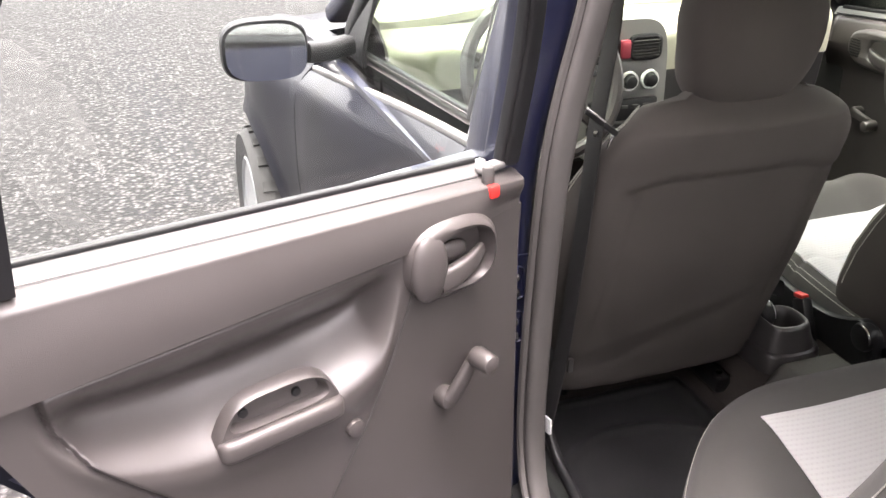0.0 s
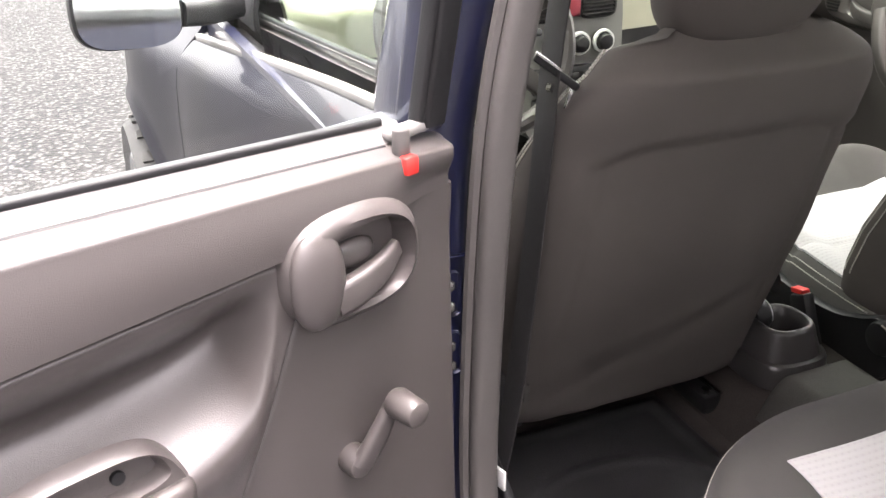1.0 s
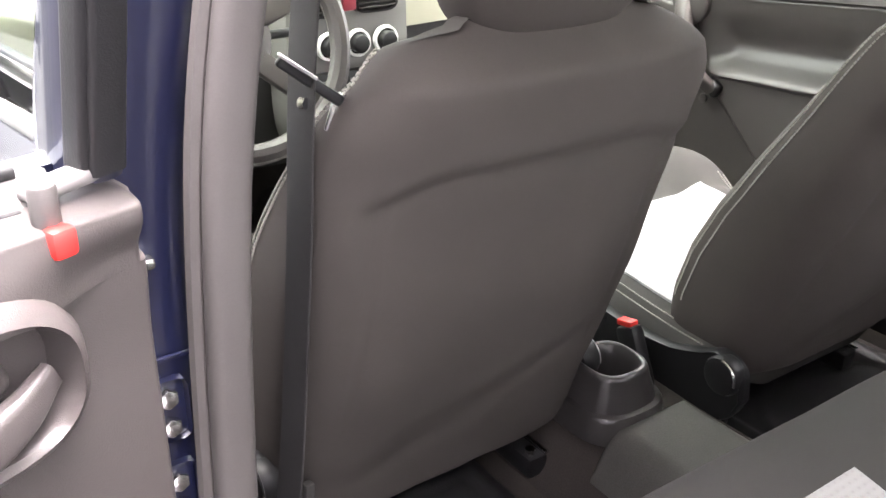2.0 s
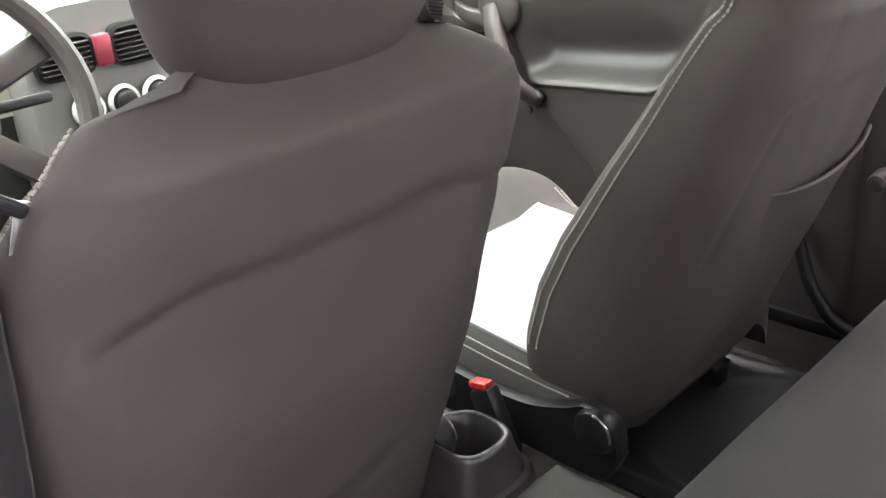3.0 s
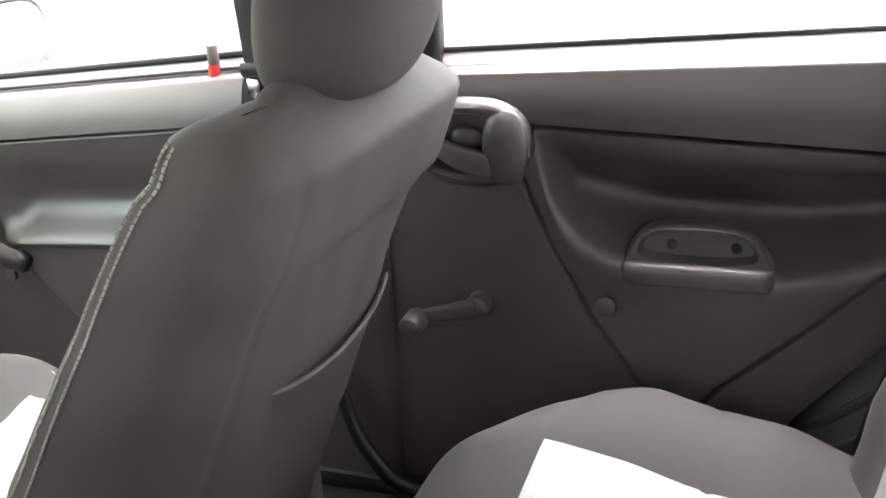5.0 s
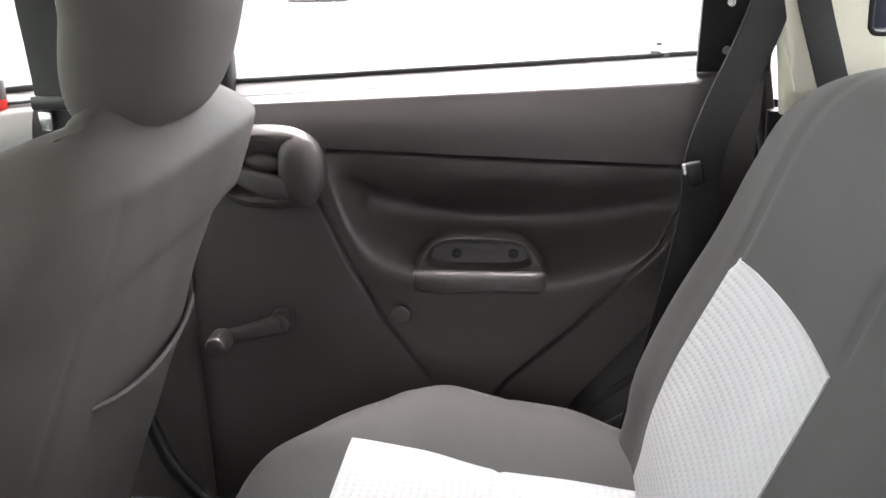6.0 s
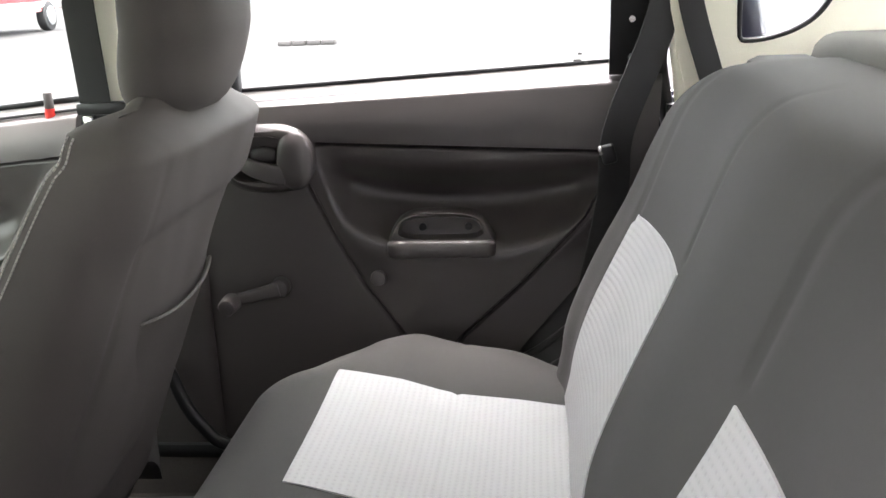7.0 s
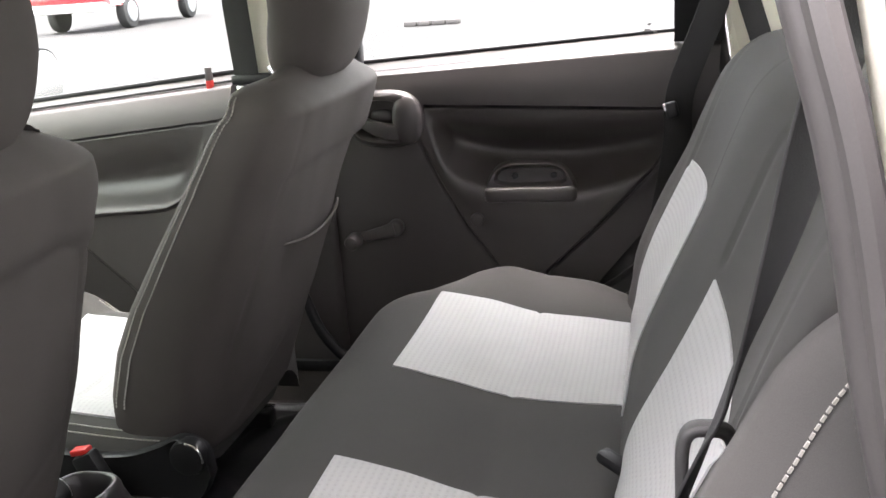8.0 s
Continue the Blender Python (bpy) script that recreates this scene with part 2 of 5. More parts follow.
def sheet(f, us, vs, thick=0.0, axis=(0, 0, 1)):
    """A surface f(u, v) over a grid, with thickness along minus axis."""
    nu, nv = len(us), len(vs)
    top = [f(u, v) for v in vs for u in us]
    verts = [tuple(p) for p in top]
    faces = [(j * nu + i, j * nu + i + 1, (j + 1) * nu + i + 1, (j + 1) * nu + i) for j in range(nv - 1) for i in range(nu - 1)]
    if thick:
        d = Vector(axis) * thick
        off = len(verts)
        verts += [tuple(Vector(p) - d) for p in top]
        rim = [i for i in range(nu)] + [j * nu + nu - 1 for j in range(1, nv)] + [(nv - 1) * nu + i for i in range(nu - 2, -1, -1)] + [j * nu for j in range(nv - 2, 0, -1)]
        faces += [tuple(reversed([off + k for k in q])) for q in faces]
        for a, b in zip(rim, rim[1:] + rim[:1]):
            faces.append((a, off + a, off + b, b))
    me = bpy.data.meshes.new("tmp")
    me.from_pydata(verts, [], faces)
    bm = bmesh.new()
    bm.from_mesh(me)
    bpy.data.meshes.remove(me)
    bmesh.ops.recalc_face_normals(bm, faces=bm.faces)
    return bm


def lin(a, b, n):
    return [a + (b - a) * i / (n - 1) for i in range(n)]


def smoothstep(a, b, x):
    t = min(1.0, max(0.0, (x - a) / (b - a)))
    return t * t * (3 - 2 * t)


def linear1(keys, x):
    return float(np.interp(x, [k[0] for k in keys], [k[1] for k in keys]))


def seg_dist(px, py, pts):
    """Distance from a point to a polyline."""
    best = 9.0
    for (ax, ay), (bx, by) in zip(pts, pts[1:]):
        dx, dy = bx - ax, by - ay
        t = max(0, min(1, ((px - ax) * dx + (py - ay) * dy) / (dx * dx + dy * dy)))
        best = min(best, math.hypot(px - ax - t * dx, py - ay - t * dy))
    return best


# ==== ground and surroundings ====
def ground_mesh():
    def f(u, v):
        r = math.hypot(u, v)
        return (u, v, 0.012 * noise.noise((u * 1.3, v * 1.3, 0)) if r < 25 else 0.0)
    near = lin(-12, 12, 61)
    ax = [-4000, -800, -150, -40] + near + [40, 150, 800, 4000]
    return sheet(f, ax, ax)


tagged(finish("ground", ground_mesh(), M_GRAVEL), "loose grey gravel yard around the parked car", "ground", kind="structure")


# unseen walls, added only to cut sky light and reflections from the left
M_BLOCKER = material("grey_light_blocker", (0.26, 0.26, 0.26), 0.9, grain=0.6, grain_size=60, blotch=0.2, blotch_size=0.8, bump=0.5)
tagged(finish("light_block_west", box((0.2, 9.4, 3.6), (-2.5, -4.4, 1.8), 0.01), M_BLOCKER), "unseen plain grey wall added beside the car to hold back sky light", "wall", kind="structure")
tagged(finish("light_block_return", box((3.3, 0.2, 3.6), (-4.25, 0.4, 1.8), 0.01), M_BLOCKER), "unseen plain grey return added to close the light-blocking wall", "wall", kind="structure")
tagged(finish("light_block_northwest", box((0.2, 16.0, 1.2), (-6.0, 8.5, 0.6), 0.01), M_BLOCKER), "unseen low grey wall added ahead of the car to block low sky", "wall", kind="structure")


# ==== car body shell ====
car = thing("car_body", (0, 0.2, 0.0), "dark blue four-door sedan body with dusty paint", "car body")


def mirror_x(bm):
    bm.transform(Matrix.Diagonal((-1, 1, 1, 1)))
    bmesh.ops.reverse_faces(bm, faces=bm.faces)
    return bm


def flank_x(y, z):
    """Half width of the outer skin, fullest along the front door and wing."""
    taper = 0.16 * smoothstep(1.45, 2.05, y) ** 1.3 + 0.05 * smoothstep(-1.0, -1.7, y)
    full = 0.06 * smoothstep(0.15, 1.0, y) + 0.055 * smoothstep(0.95, 1.4, y)
    belly = 0.805 - 0.10 * ((z - 0.62) / 0.36) ** 2 * (0.3 if z > 0.62 else 0.45)
    waist = 0.845 + 0.105 * min(0.9, max(0.0, 0.97 - y))
    shoulder = 0.035 * smoothstep(waist - 0.055, waist + 0.02, z) ** 1.6
    return belly + full * (1 - 0.5 * smoothstep(0.75, 0.95, z)) - taper - shoulder


# floor pan with tunnel
def floor_z(x, y):
    tunnel = 0.115 * (1 - smoothstep(0.07, 0.16, abs(x)))
    heel = 0.12 * smoothstep(-0.22, -0.30, y)
    kick = 0.085 * smoothstep(0.625, 0.665, abs(x))
    return 0.27 + tunnel + heel + kick + 0.004 * noise.noise((x * 9, y * 9, 1))


part("floor_pan", sheet(lambda x, y: (x, y, floor_z(x, y)), lin(-0.69, 0.69, 70), lin(-0.72, 1.25, 80), 0.03), M_CARPET, car, "black floor carpet over a centre tunnel")
for s in (-1, 1):
    part("kick_panel", box((0.02, 0.36, 0.50), (s * 0.685, 1.08, 0.56), 0.006), M_PANEL_DARK, car)
part("firewall", box((1.38, 0.04, 0.62), (0, 1.24, 0.55), 0.01), M_CARPET, car)
for s in (-1, 1):
    part("sill", box((0.11, 2.2, 0.13), (s * 0.735, 0.2, 0.275), 0.03), M_BLUE, car)
    part("sill_trim", box((0.075, 2.2, 0.03), (s * 0.685, 0.2, 0.345), 0.012), M_BLACK, car)


def pillar(pts, w, h, mat, name, label="", s=1, up=(1, 0, 0)):
    bm = sweep(spline(pts, 6), rect(w, h, min(w, h) * 0.3), up=up)
    if s < 0:
        mirror_x(bm)
    return part(name, bm, mat, car, label)


for s in (-1, 1):
    pillar([(0.735, 0.01, 0.30), (0.733, 0.01, 0.62), (0.726, 0.01, 0.90), (0.69, -0.01, 1.12), (0.62, -0.03, 1.37)], 0.115, 0.09, M_BLUE, "b_pillar", "dark blue painted centre pillar", s)
    pillar([(0.682, 0.062, 0.34), (0.682, 0.062, 0.62), (0.675, 0.062, 0.925)], 0.165, 0.05, M_PANEL_DARK if s < 0 else M_PANEL, "pillar_trim", "dark plastic pillar trim", s)
    pillar([(0.665, 0.085, 0.93), (0.64, 0.075, 1.12), (0.575, 0.06, 1.36)], 0.13, 0.045, M_CREAM, "upper_pillar_trim", "cream upper pillar trim", s)
    pillar([(0.60, 0.62, 1.33), (0.655, 0.90, 1.12), (0.71, 1.16, 0.94)], 0.05, 0.06, M_BLUE, "a_pillar", "", s)
    pillar([(0.62, -0.79, 1.33), (0.68, -0.83, 1.15), (0.70, -0.875, 0.95), (0.71, -0.885, 0.80), (0.73, -0.80, 0.60), (0.74, -0.62, 0.45), (0.745, -0.44, 0.34)], 0.105, 0.10, M_BLUE, "c_pillar", "dark blue rear door jamb", s)
    pillar([(0.655, -0.808, 0.93), (0.65, -0.80, 1.0), (0.635, -0.775, 1.15), (0.595, -0.745, 1.32)], 0.06, 0.02, M_CREAM, "rear_pillar_trim", "cream rear pillar trim", s)
    pillar([(0.675, -0.80, 0.50), (0.675, -0.815, 0.75), (0.668, -0.812, 0.93)], 0.09, 0.02, M_BLACK, "lower_pillar_trim", "black lower pillar trim", s)
    pillar([(0.60, 0.62, 1.34), (0.60, 0.2, 1.375), (0.595, -0.3, 1.38), (0.59, -0.80, 1.33)], 0.06, 0.05, M_BLUE, "roof_rail", "", s)


def roof_z(x, y):
    return 1.43 - 0.12 * (x / 0.62) ** 2 * 0.6 - 0.08 * (max(0, y + 0.1) / 0.75) ** 3 - 0.075 * (max(0, -y - 0.1) / 1.25) ** 3


part("roof_skin", sheet(lambda x, y: (x, y, roof_z(x, y)), lin(-0.62, 0.62, 30), lin(-1.16, 0.64, 40), 0.015), M_BLUE, car)
part("headliner", sheet(lambda x, y: (x, y, roof_z(x, y) - 0.03), lin(-0.60, 0.60, 30), lin(-1.15, 0.62, 40), 0.012), M_CREAM, car, "cream fabric headliner")


# screens
def screen(y0, z0, w0, y1, z1, w1, bow):
    def f(a, b):
        w = w0 + (w1 - w0) * b
        return (a * w, y0 + (y1 - y0) * b - bow * a * a, z0 + (z1 - z0) * b)
    return sheet(f, lin(-1, 1, 20), lin(0, 1, 8), 0.004, (0, 0.5, 0.8))


w = part("windscreen", screen(1.20, 0.95, 0.69, 0.64, 1.345, 0.58, 0.10), M_TINT, car, "green-tinted windscreen glass")
w = part("rear_window", screen(-1.75, 0.98, 0.60, -1.15, 1.36, 0.55, -0.06), M_GLASS, car, "hatch window glass")
w.visible_shadow = False
rim = [(-0.60, -1.695, 0.98), (0.0, -1.755, 0.98), (0.60, -1.695, 0.98), (0.575, -1.39, 1.17), (0.55, -1.10, 1.35), (0, -1.16, 1.365), (-0.55, -1.10, 1.35), (-0.575, -1.39, 1.17)]
part("rear_window_seal", sweep(spline(rim + rim[:1], 6)[:-1], rect(0.03, 0.02), closed=True), M_BLACK, car)


# hood, cowl and front wings
def hood(a, b):
    y = 1.16 + 0.78 * b
    return (a * (flank_x(y, 0.85) - 0.03), y, 0.93 - 0.12 * b ** 1.6 - 0.035 * a * a - 0.10 * smoothstep(0.85, 1.0, b))


part("hood", sheet(hood, lin(-1, 1, 30), lin(0, 1, 24), 0.02), M_BLUE_DUSTY, car, "dusty dark blue hood")

WHEEL_Y, WHEEL_Z, ARCH_R = 1.44, 0.285, 0.335


def wing(s):
    """Front wing with its wheel arch cut out."""
    ys, rows = lin(1.005, 2.02, 60), 18
    verts, faces = [], []
    for y in ys:
        d = y - WHEEL_Y
        low = 0.26
        if abs(d) < ARCH_R:
            low = max(low, WHEEL_Z + math.sqrt(ARCH_R ** 2 - d * d))
        top = 0.90 - 0.12 * max(0, (y - 1.16) / 0.78) ** 1.6
        for k in range(rows):
            z = low + (top - low) * k / (rows - 1)
            lip = 0.012 * (1 - smoothstep(0.0, 0.05, math.hypot(d, z - WHEEL_Z) - ARCH_R))
            verts.append((s * (flank_x(y, z) + lip), y, z))
        verts.append((s * (flank_x(y, top) - 0.05), y, top + 0.012))
    n = rows + 1
    for i in range(len(ys) - 1):
        for k in range(n - 1):
            faces.append((i * n + k, i * n + k + 1, (i + 1) * n + k + 1, (i + 1) * n + k))
    me = bpy.data.meshes.new("tmp")
    me.from_pydata(verts, [], faces)
    bm = bmesh.new()
    bm.from_mesh(me)
    bpy.data.meshes.remove(me)
    bmesh.ops.recalc_face_normals(bm, faces=bm.faces)
    bmesh.ops.solidify(bm, geom=list(bm.faces), thickness=0.012)
    return bm


for s in (-1, 1):
    part("front_wing", wing(s), M_BLUE_DUSTY, car, "dusty dark blue front wing")
    liner = cyl(ARCH_R + 0.01, 0.24, (s * 0.64, WHEEL_Y, WHEEL_Z), (0, 90, 0), n=40)
    part("arch_liner", liner, M_BLACK, car)
part("front_bumper", sweep(spline([(-0.70, 1.80, 0.45), (-0.62, 2.0, 0.45), (-0.3, 2.09, 0.45), (0.3, 2.09, 0.45), (0.62, 2.0, 0.45), (0.70, 1.80, 0.45)], 6), rect(0.08, 0.38, 0.035)), M_BLUE_DUSTY, car)


# rear quarters, boot, parcel shelf
def quarter(s):
    def f(a, b):
        y = -0.90 - 0.82 * a
        z0 = 0.30
        d = y + 1.0
        if abs(d) < 0.32:
            z0 = max(z0, 0.285 + math.sqrt(0.32 ** 2 - d * d))
        z = z0 + (0.97 - z0) * b
        return (s * flank_x(y, z), y, z)
    return sheet(f, lin(0, 1, 40), lin(0, 1, 14), 0.01, (s, 0, 0))



def holed(outer, inner, f, thick, axis):
    """A plate between two outlines of equal count, laid on a surface f(y, z)."""
    n = len(outer)
    rings = [[f(*p) for p in outer], [f(*p) for p in inner]]
    d = Vector(axis) * thick
    rings += [[tuple(Vector(q) + d) for q in rings[1]], [tuple(Vector(q) + d) for q in rings[0]]]
    rings.append(rings[0])
    bm = skin(rings, caps=False)
    bmesh.ops.remove_doubles(bm, verts=bm.verts, dist=1e-6)
    bmesh.ops.recalc_face_normals(bm, faces=bm.faces)
    return bm


QUARTER_OPEN = [(-0.862, 1.03), (-0.87, 1.022), (-0.90, 1.024), (-0.935, 1.034), (-0.965, 1.052), (-0.985, 1.08), (-0.995, 1.12), (-0.985, 1.18), (-0.955, 1.225), (-0.92, 1.24), (-0.88, 1.235), (-0.862, 1.21), (-0.86, 1.15), (-0.86, 1.08)]
QUARTER_OUT = [(-0.79, 0.955), (-0.84, 0.945), (-0.92, 0.94), (-1.05, 0.94), (-1.25, 0.95), (-1.35, 0.98), (-1.35, 1.10), (-1.32, 1.25), (-1.2, 1.34), (-1.0, 1.35), (-0.86, 1.35), (-0.76, 1.34), (-0.755, 1.20), (-0.765, 1.06)]


def rounded(outline):
    return [(q.x, q.z) for q in spline([(y, 0, z) for y, z in outline + outline[:1]], 4)[:-1]]


QUARTER_OPEN, QUARTER_OUT = rounded(QUARTER_OPEN), rounded(QUARTER_OUT)
QUARTER_WIDE = [(-0.925 + (y + 0.925) * 1.4 - 0.02, 1.13 + (z - 1.13) * 1.25) for y, z in QUARTER_OPEN]
for s in (-1, 1):
    part("rear_quarter", quarter(s), M_BLUE, car)
    trim = holed(QUARTER_OUT, QUARTER_OPEN, lambda y, z: (s * (0.635 - 0.13 * (z - 0.95)), y, z), 0.012, (s, 0, 0))
    part("quarter_trim", trim, M_CREAM, car, "cream plastic rear quarter trim")
    skin_out = holed(QUARTER_OUT, QUARTER_WIDE, lambda y, z: (s * (0.70 - 0.22 * (z - 0.95)), y, z), 0.02, (-s, 0, 0))
    part("quarter_skin", skin_out, M_BLUE, car, "dark blue rear quarter pillar")
    gl = holed(QUARTER_OPEN, [(-0.925 + (y + 0.925) * 0.01, 1.12 + (z - 1.12) * 0.01) for y, z in QUARTER_OPEN], lambda y, z: (s * (0.668 - 0.18 * (z - 0.95)), y, z), 0.003, (-s, 0, 0))
    g = part("quarter_glass", gl, M_GLASS, car, "small fixed quarter window")
    g.visible_shadow = False
    part("quarter_seal", sweep([(s * (0.648 - 0.15 * (z - 0.95)), y, z) for y, z in QUARTER_OPEN], rect(0.008, 0.024, 0.003), up=(1, 0, 0), closed=True), M_BLACK, car, "black window rubber")
part("parcel_shelf", box((1.26, 0.74, 0.03), (0, -1.34, 0.935), 0.01), M_STACK, car, "grey parcel shelf")
for s in (-1, 1):
    part("shelf_speaker", box((0.50, 0.30, 0.10), (s * 0.36, -1.10, 0.985), 0.035, seg=3), M_SHELF, car, "grey speaker box with a woven grille")
part("tailgate", box((1.3, 0.06, 0.66), (0, -1.70, 0.66), 0.03), M_BLUE, car)
part("rear_bulkhead", box((1.30, 0.03, 0.60), (0, -0.99, 0.65), 0.005), M_CARPET, car)
part("rear_floor", box((1.36, 0.4, 0.03), (0, -0.75, 0.385), 0.005), M_CARPET, car)

# inner wheel-house beside the rear bench
for s in (-1, 1):
    hump = sheet(lambda a, b: (s * (0.70 - 0.055 * math.sin(math.pi * b) * smoothstep(0, 0.25, a)), -0.50 - 0.35 * a, 0.34 + (0.18 + 0.38 * a) * b), lin(0, 1, 16), lin(0, 1, 12), 0.01, (-s, 0, 0))
    house = part("wheel_house", hump, M_PANEL_DARK, car, "dark moulded wheel-house cover")
    for b0 in (0.30, 0.45, 0.60, 0.75):
        rib = [(s * (0.699 - 0.055 * math.sin(math.pi * b0) * smoothstep(0, 0.25, a)), -0.50 - 0.35 * a, 0.34 + (0.18 + 0.38 * a) * b0) for a in lin(0.1, 0.95, 24)]
        part("rib", sweep(rib, rect(0.012, 0.008, 0.003), up=(1, 0, 0)), M_PANEL_DARK, house)

# curved trim at the foot of each centre pillar
for s in (-1, 1):
    foot = spline([(s * 0.640, 0.065, 0.53), (s * 0.628, 0.030, 0.445), (s * 0.622, 0.0, 0.405), (s * 0.620, -0.03, 0.378), (s * 0.622, -0.09, 0.364), (s * 0.64, -0.2, 0.362)], 8)
    part("foot_trim", sweep(foot, rect(0.022, 0.018, 0.008), up=(1, 0, 0)), M_BLACK, car, "black moulded pillar foot trim")

# door-opening rubber seals
loop = [(0.575, -0.42, 1.345), (0.60, -0.14, 1.325), (0.635, -0.10, 1.15), (0.670, -0.085, 0.94), (0.686, -0.075, 0.62), (0.69, -0.085, 0.44), (0.695, -0.15, 0.365), (0.70, -0.30, 0.36),
        (0.695, -0.44, 0.42), (0.69, -0.60, 0.53), (0.675, -0.725, 0.68), (0.662, -0.780, 0.82), (0.660, -0.763, 0.95), (0.655, -0.733, 1.10), (0.60, -0.665, 1.28)]
for s in (-1, 1):
    pts = [Vector((p.x + (0.03 if s > 0 else 0), p.y, p.z)) for p in spline(loop + loop[:1], 8)[:-1]]
    bm = sweep(pts, rect(0.024, 0.034, 0.010), up=(1, 0, 0), closed=True)
    if s < 0:
        mirror_x(bm)
    # same seal on both sides; the right one gets a darker, shaded colour
    part("door_seal", bm, M_RUBBER if s < 0 else M_BLACK, car, "grey rubber door-opening seal" if s < 0 else "rubber door-opening seal, coloured dark for its shaded side")
    pts2 = [Vector((p.x + 0.018, p.y + (0.0 if p.z > 1.2 else 0.014 if p.y > -0.3 else -0.003), p.z)) for p in pts]
    bm = sweep(pts2, circle(0.008, 8), up=(1, 0, 0), closed=True)
    if s < 0:
        mirror_x(bm)
    # bead follows the seal's lit and shaded colours
    part("seal_bead", bm, M_RUBBER if s < 0 else M_BLACK, car)
# door check and hinge hardware on the open side's jamb
for z in (0.768, 0.742, 0.690, 0.665):
    bolt = part("hinge_bolt", cyl(0.0088, 0.012, (-0.722, -0.053, z), (90, 0, 0), n=6, bevel=0.002), M_CHROME, car, "bright hinge bolt")
part("hinge_plate", box((0.034, 0.006, 0.055), (-0.722, -0.049, 0.755), 0.008), M_BLUE, car)
part("hinge_plate", box((0.034, 0.006, 0.055), (-0.722, -0.049, 0.678), 0.008), M_BLUE, car)
part("striker_clip", box((0.02, 0.014, 0.010), (-0.728, -0.055, 0.884), 0.004), M_CHROME, car, "bright metal clip")
part("jamb_seam", box((0.085, 0.004, 0.004), (-0.735, -0.050, 0.80), 0.001), M_BLUE, car)


# ==== doors ====
def place(origin, along, inward):
    m = Matrix.Identity(4)
    m.col[0] = (*along, 0)
    m.col[1] = (*inward, 0)
    m.col[2] = (0, 0, 1, 0)
    m.col[3] = (*origin, 1)
    return m


def belt_r(u):
    return 0.945 + 0.05 * u


def crease_r(u):
    return 0.893 - 0.05 * u


REAR_EDGE = ((0.33, 0.33), (0.54, 0.47), (0.72, 0.615), (0.86, 0.675), (1.0, 0.69))
BOWL = ((0.14, 0.872), (0.155, 0.82), (0.170, 0.778), (0.195, 0.742), (0.24, 0.718), (0.30, 0.706), (0.38, 0.702), (0.46, 0.706), (0.545, 0.735), (0.595, 0.772), (0.625, 0.82), (0.64, 0.86))
SEAM_F = ((0.128, 0.82), (0.165, 0.735), (0.215, 0.64), (0.29, 0.53), (0.33, 0.46))
SEAM_R = ((0.612, 0.862), (0.60, 0.80), (0.574, 0.755), (0.47, 0.645), (0.371, 0.553), (0.335, 0.50))

BOWL_FINE = [(p.x, p.z) for p in spline([(a, 0, b) for a, b in BOWL], 8)]


def rear_card(u, z):
    """Depth of the rear door card: top roll, scoop below the crease, raised lower shell between two seams."""
    c, b = crease_r(u), belt_r(u)
    front = linear1([(k[1], k[0]) for k in reversed(SEAM_F)], z)
    rear = linear1([(k[1], k[0]) for k in reversed(SEAM_R)], z)
    inside = smoothstep(front - 0.002, front + 0.006, u) * smoothstep(rear + 0.002, rear - 0.006, u)
    if z > c:
        k = (z - c) / (b - c)
        n = 0.006 + 0.004 * math.sin(math.pi * min(1.0, 0.15 + 1.0 * k)) - 0.004 * k - 0.030 * smoothstep(0.86, 1.02, k) ** 2
        n = n + (-0.006 - n) * (1 - smoothstep(-0.05, 0.04, u)) * (1 - smoothstep(0.2, 0.9, k))
        return n - 0.03 * (1 - smoothstep(-0.076, -0.060, u))
    n = -0.010 + 0.010 * inside - 0.02 * (1 - smoothstep(-0.076, -0.064, u))
    n += 0.004 * (1 - smoothstep(0.0, 0.06, c - z)) * (1 - smoothstep(0.10, 0.15, u))
    if 0.14 < u < 0.64:
        low = linear1(BOWL_FINE, u)
        k = (c - z) / max(1e-4, c - low)
        ends = min(1.0, max(0.0, (c - low) / 0.17)) * smoothstep(0.145, 0.19, u) * smoothstep(0.635, 0.56, u)
        n += 0.003 * (1 - smoothstep(0.0, 0.10, k)) * inside
        n -= 0.072 * ends * math.sin(math.pi * min(1.0, max(0.0, k)) ** 1.25) ** 2
        n += 0.010 * math.exp(-((k - 1.06) / 0.20) ** 2) * ends
    g = min(seg_dist(u, z, SEAM_F), seg_dist(u, z, SEAM_R) if u > 0.3 else 9)
    if u > 0.10:
        n -= 0.006 * math.exp(-(g / 0.0034) ** 2)
    return n - 0.016 * math.exp(-((z - c) / 0.0048) ** 2) * smoothstep(0.115, 0.135, u) * inside


def oval(u0, z0, w, h, p=2.6, n=40, lean=0.0):
    out = []
    for i in range(n):
        a = 2 * math.pi * i / n
        c, s = math.cos(a), math.sin(a)
        x = w / 2 * math.copysign(abs(c) ** (2 / p), c)
        z = h / 2 * math.copysign(abs(s) ** (2 / p), s)
        out.append((u0 + x + lean * z, z0 + z))
    return out


def dish(levels):
    """Rings of (outline, depth): outline is a list of (u, z)."""
    return skin([[(u, n, z) for u, z in ring] for ring, n in levels], caps=False)


def bulb(u, n, z, ru, rn, rz):
    bm = bmesh.new()
    bmesh.ops.create_uvsphere(bm, u_segments=28, v_segments=18, radius=1.0)
    for v in bm.verts:
        x, y, w_ = v.co
        v.co = (u + ru * math.copysign(abs(x) ** 0.85, x), n + rn * y, z + rz * math.copysign(abs(w_) ** 0.85, w_))
    return bm


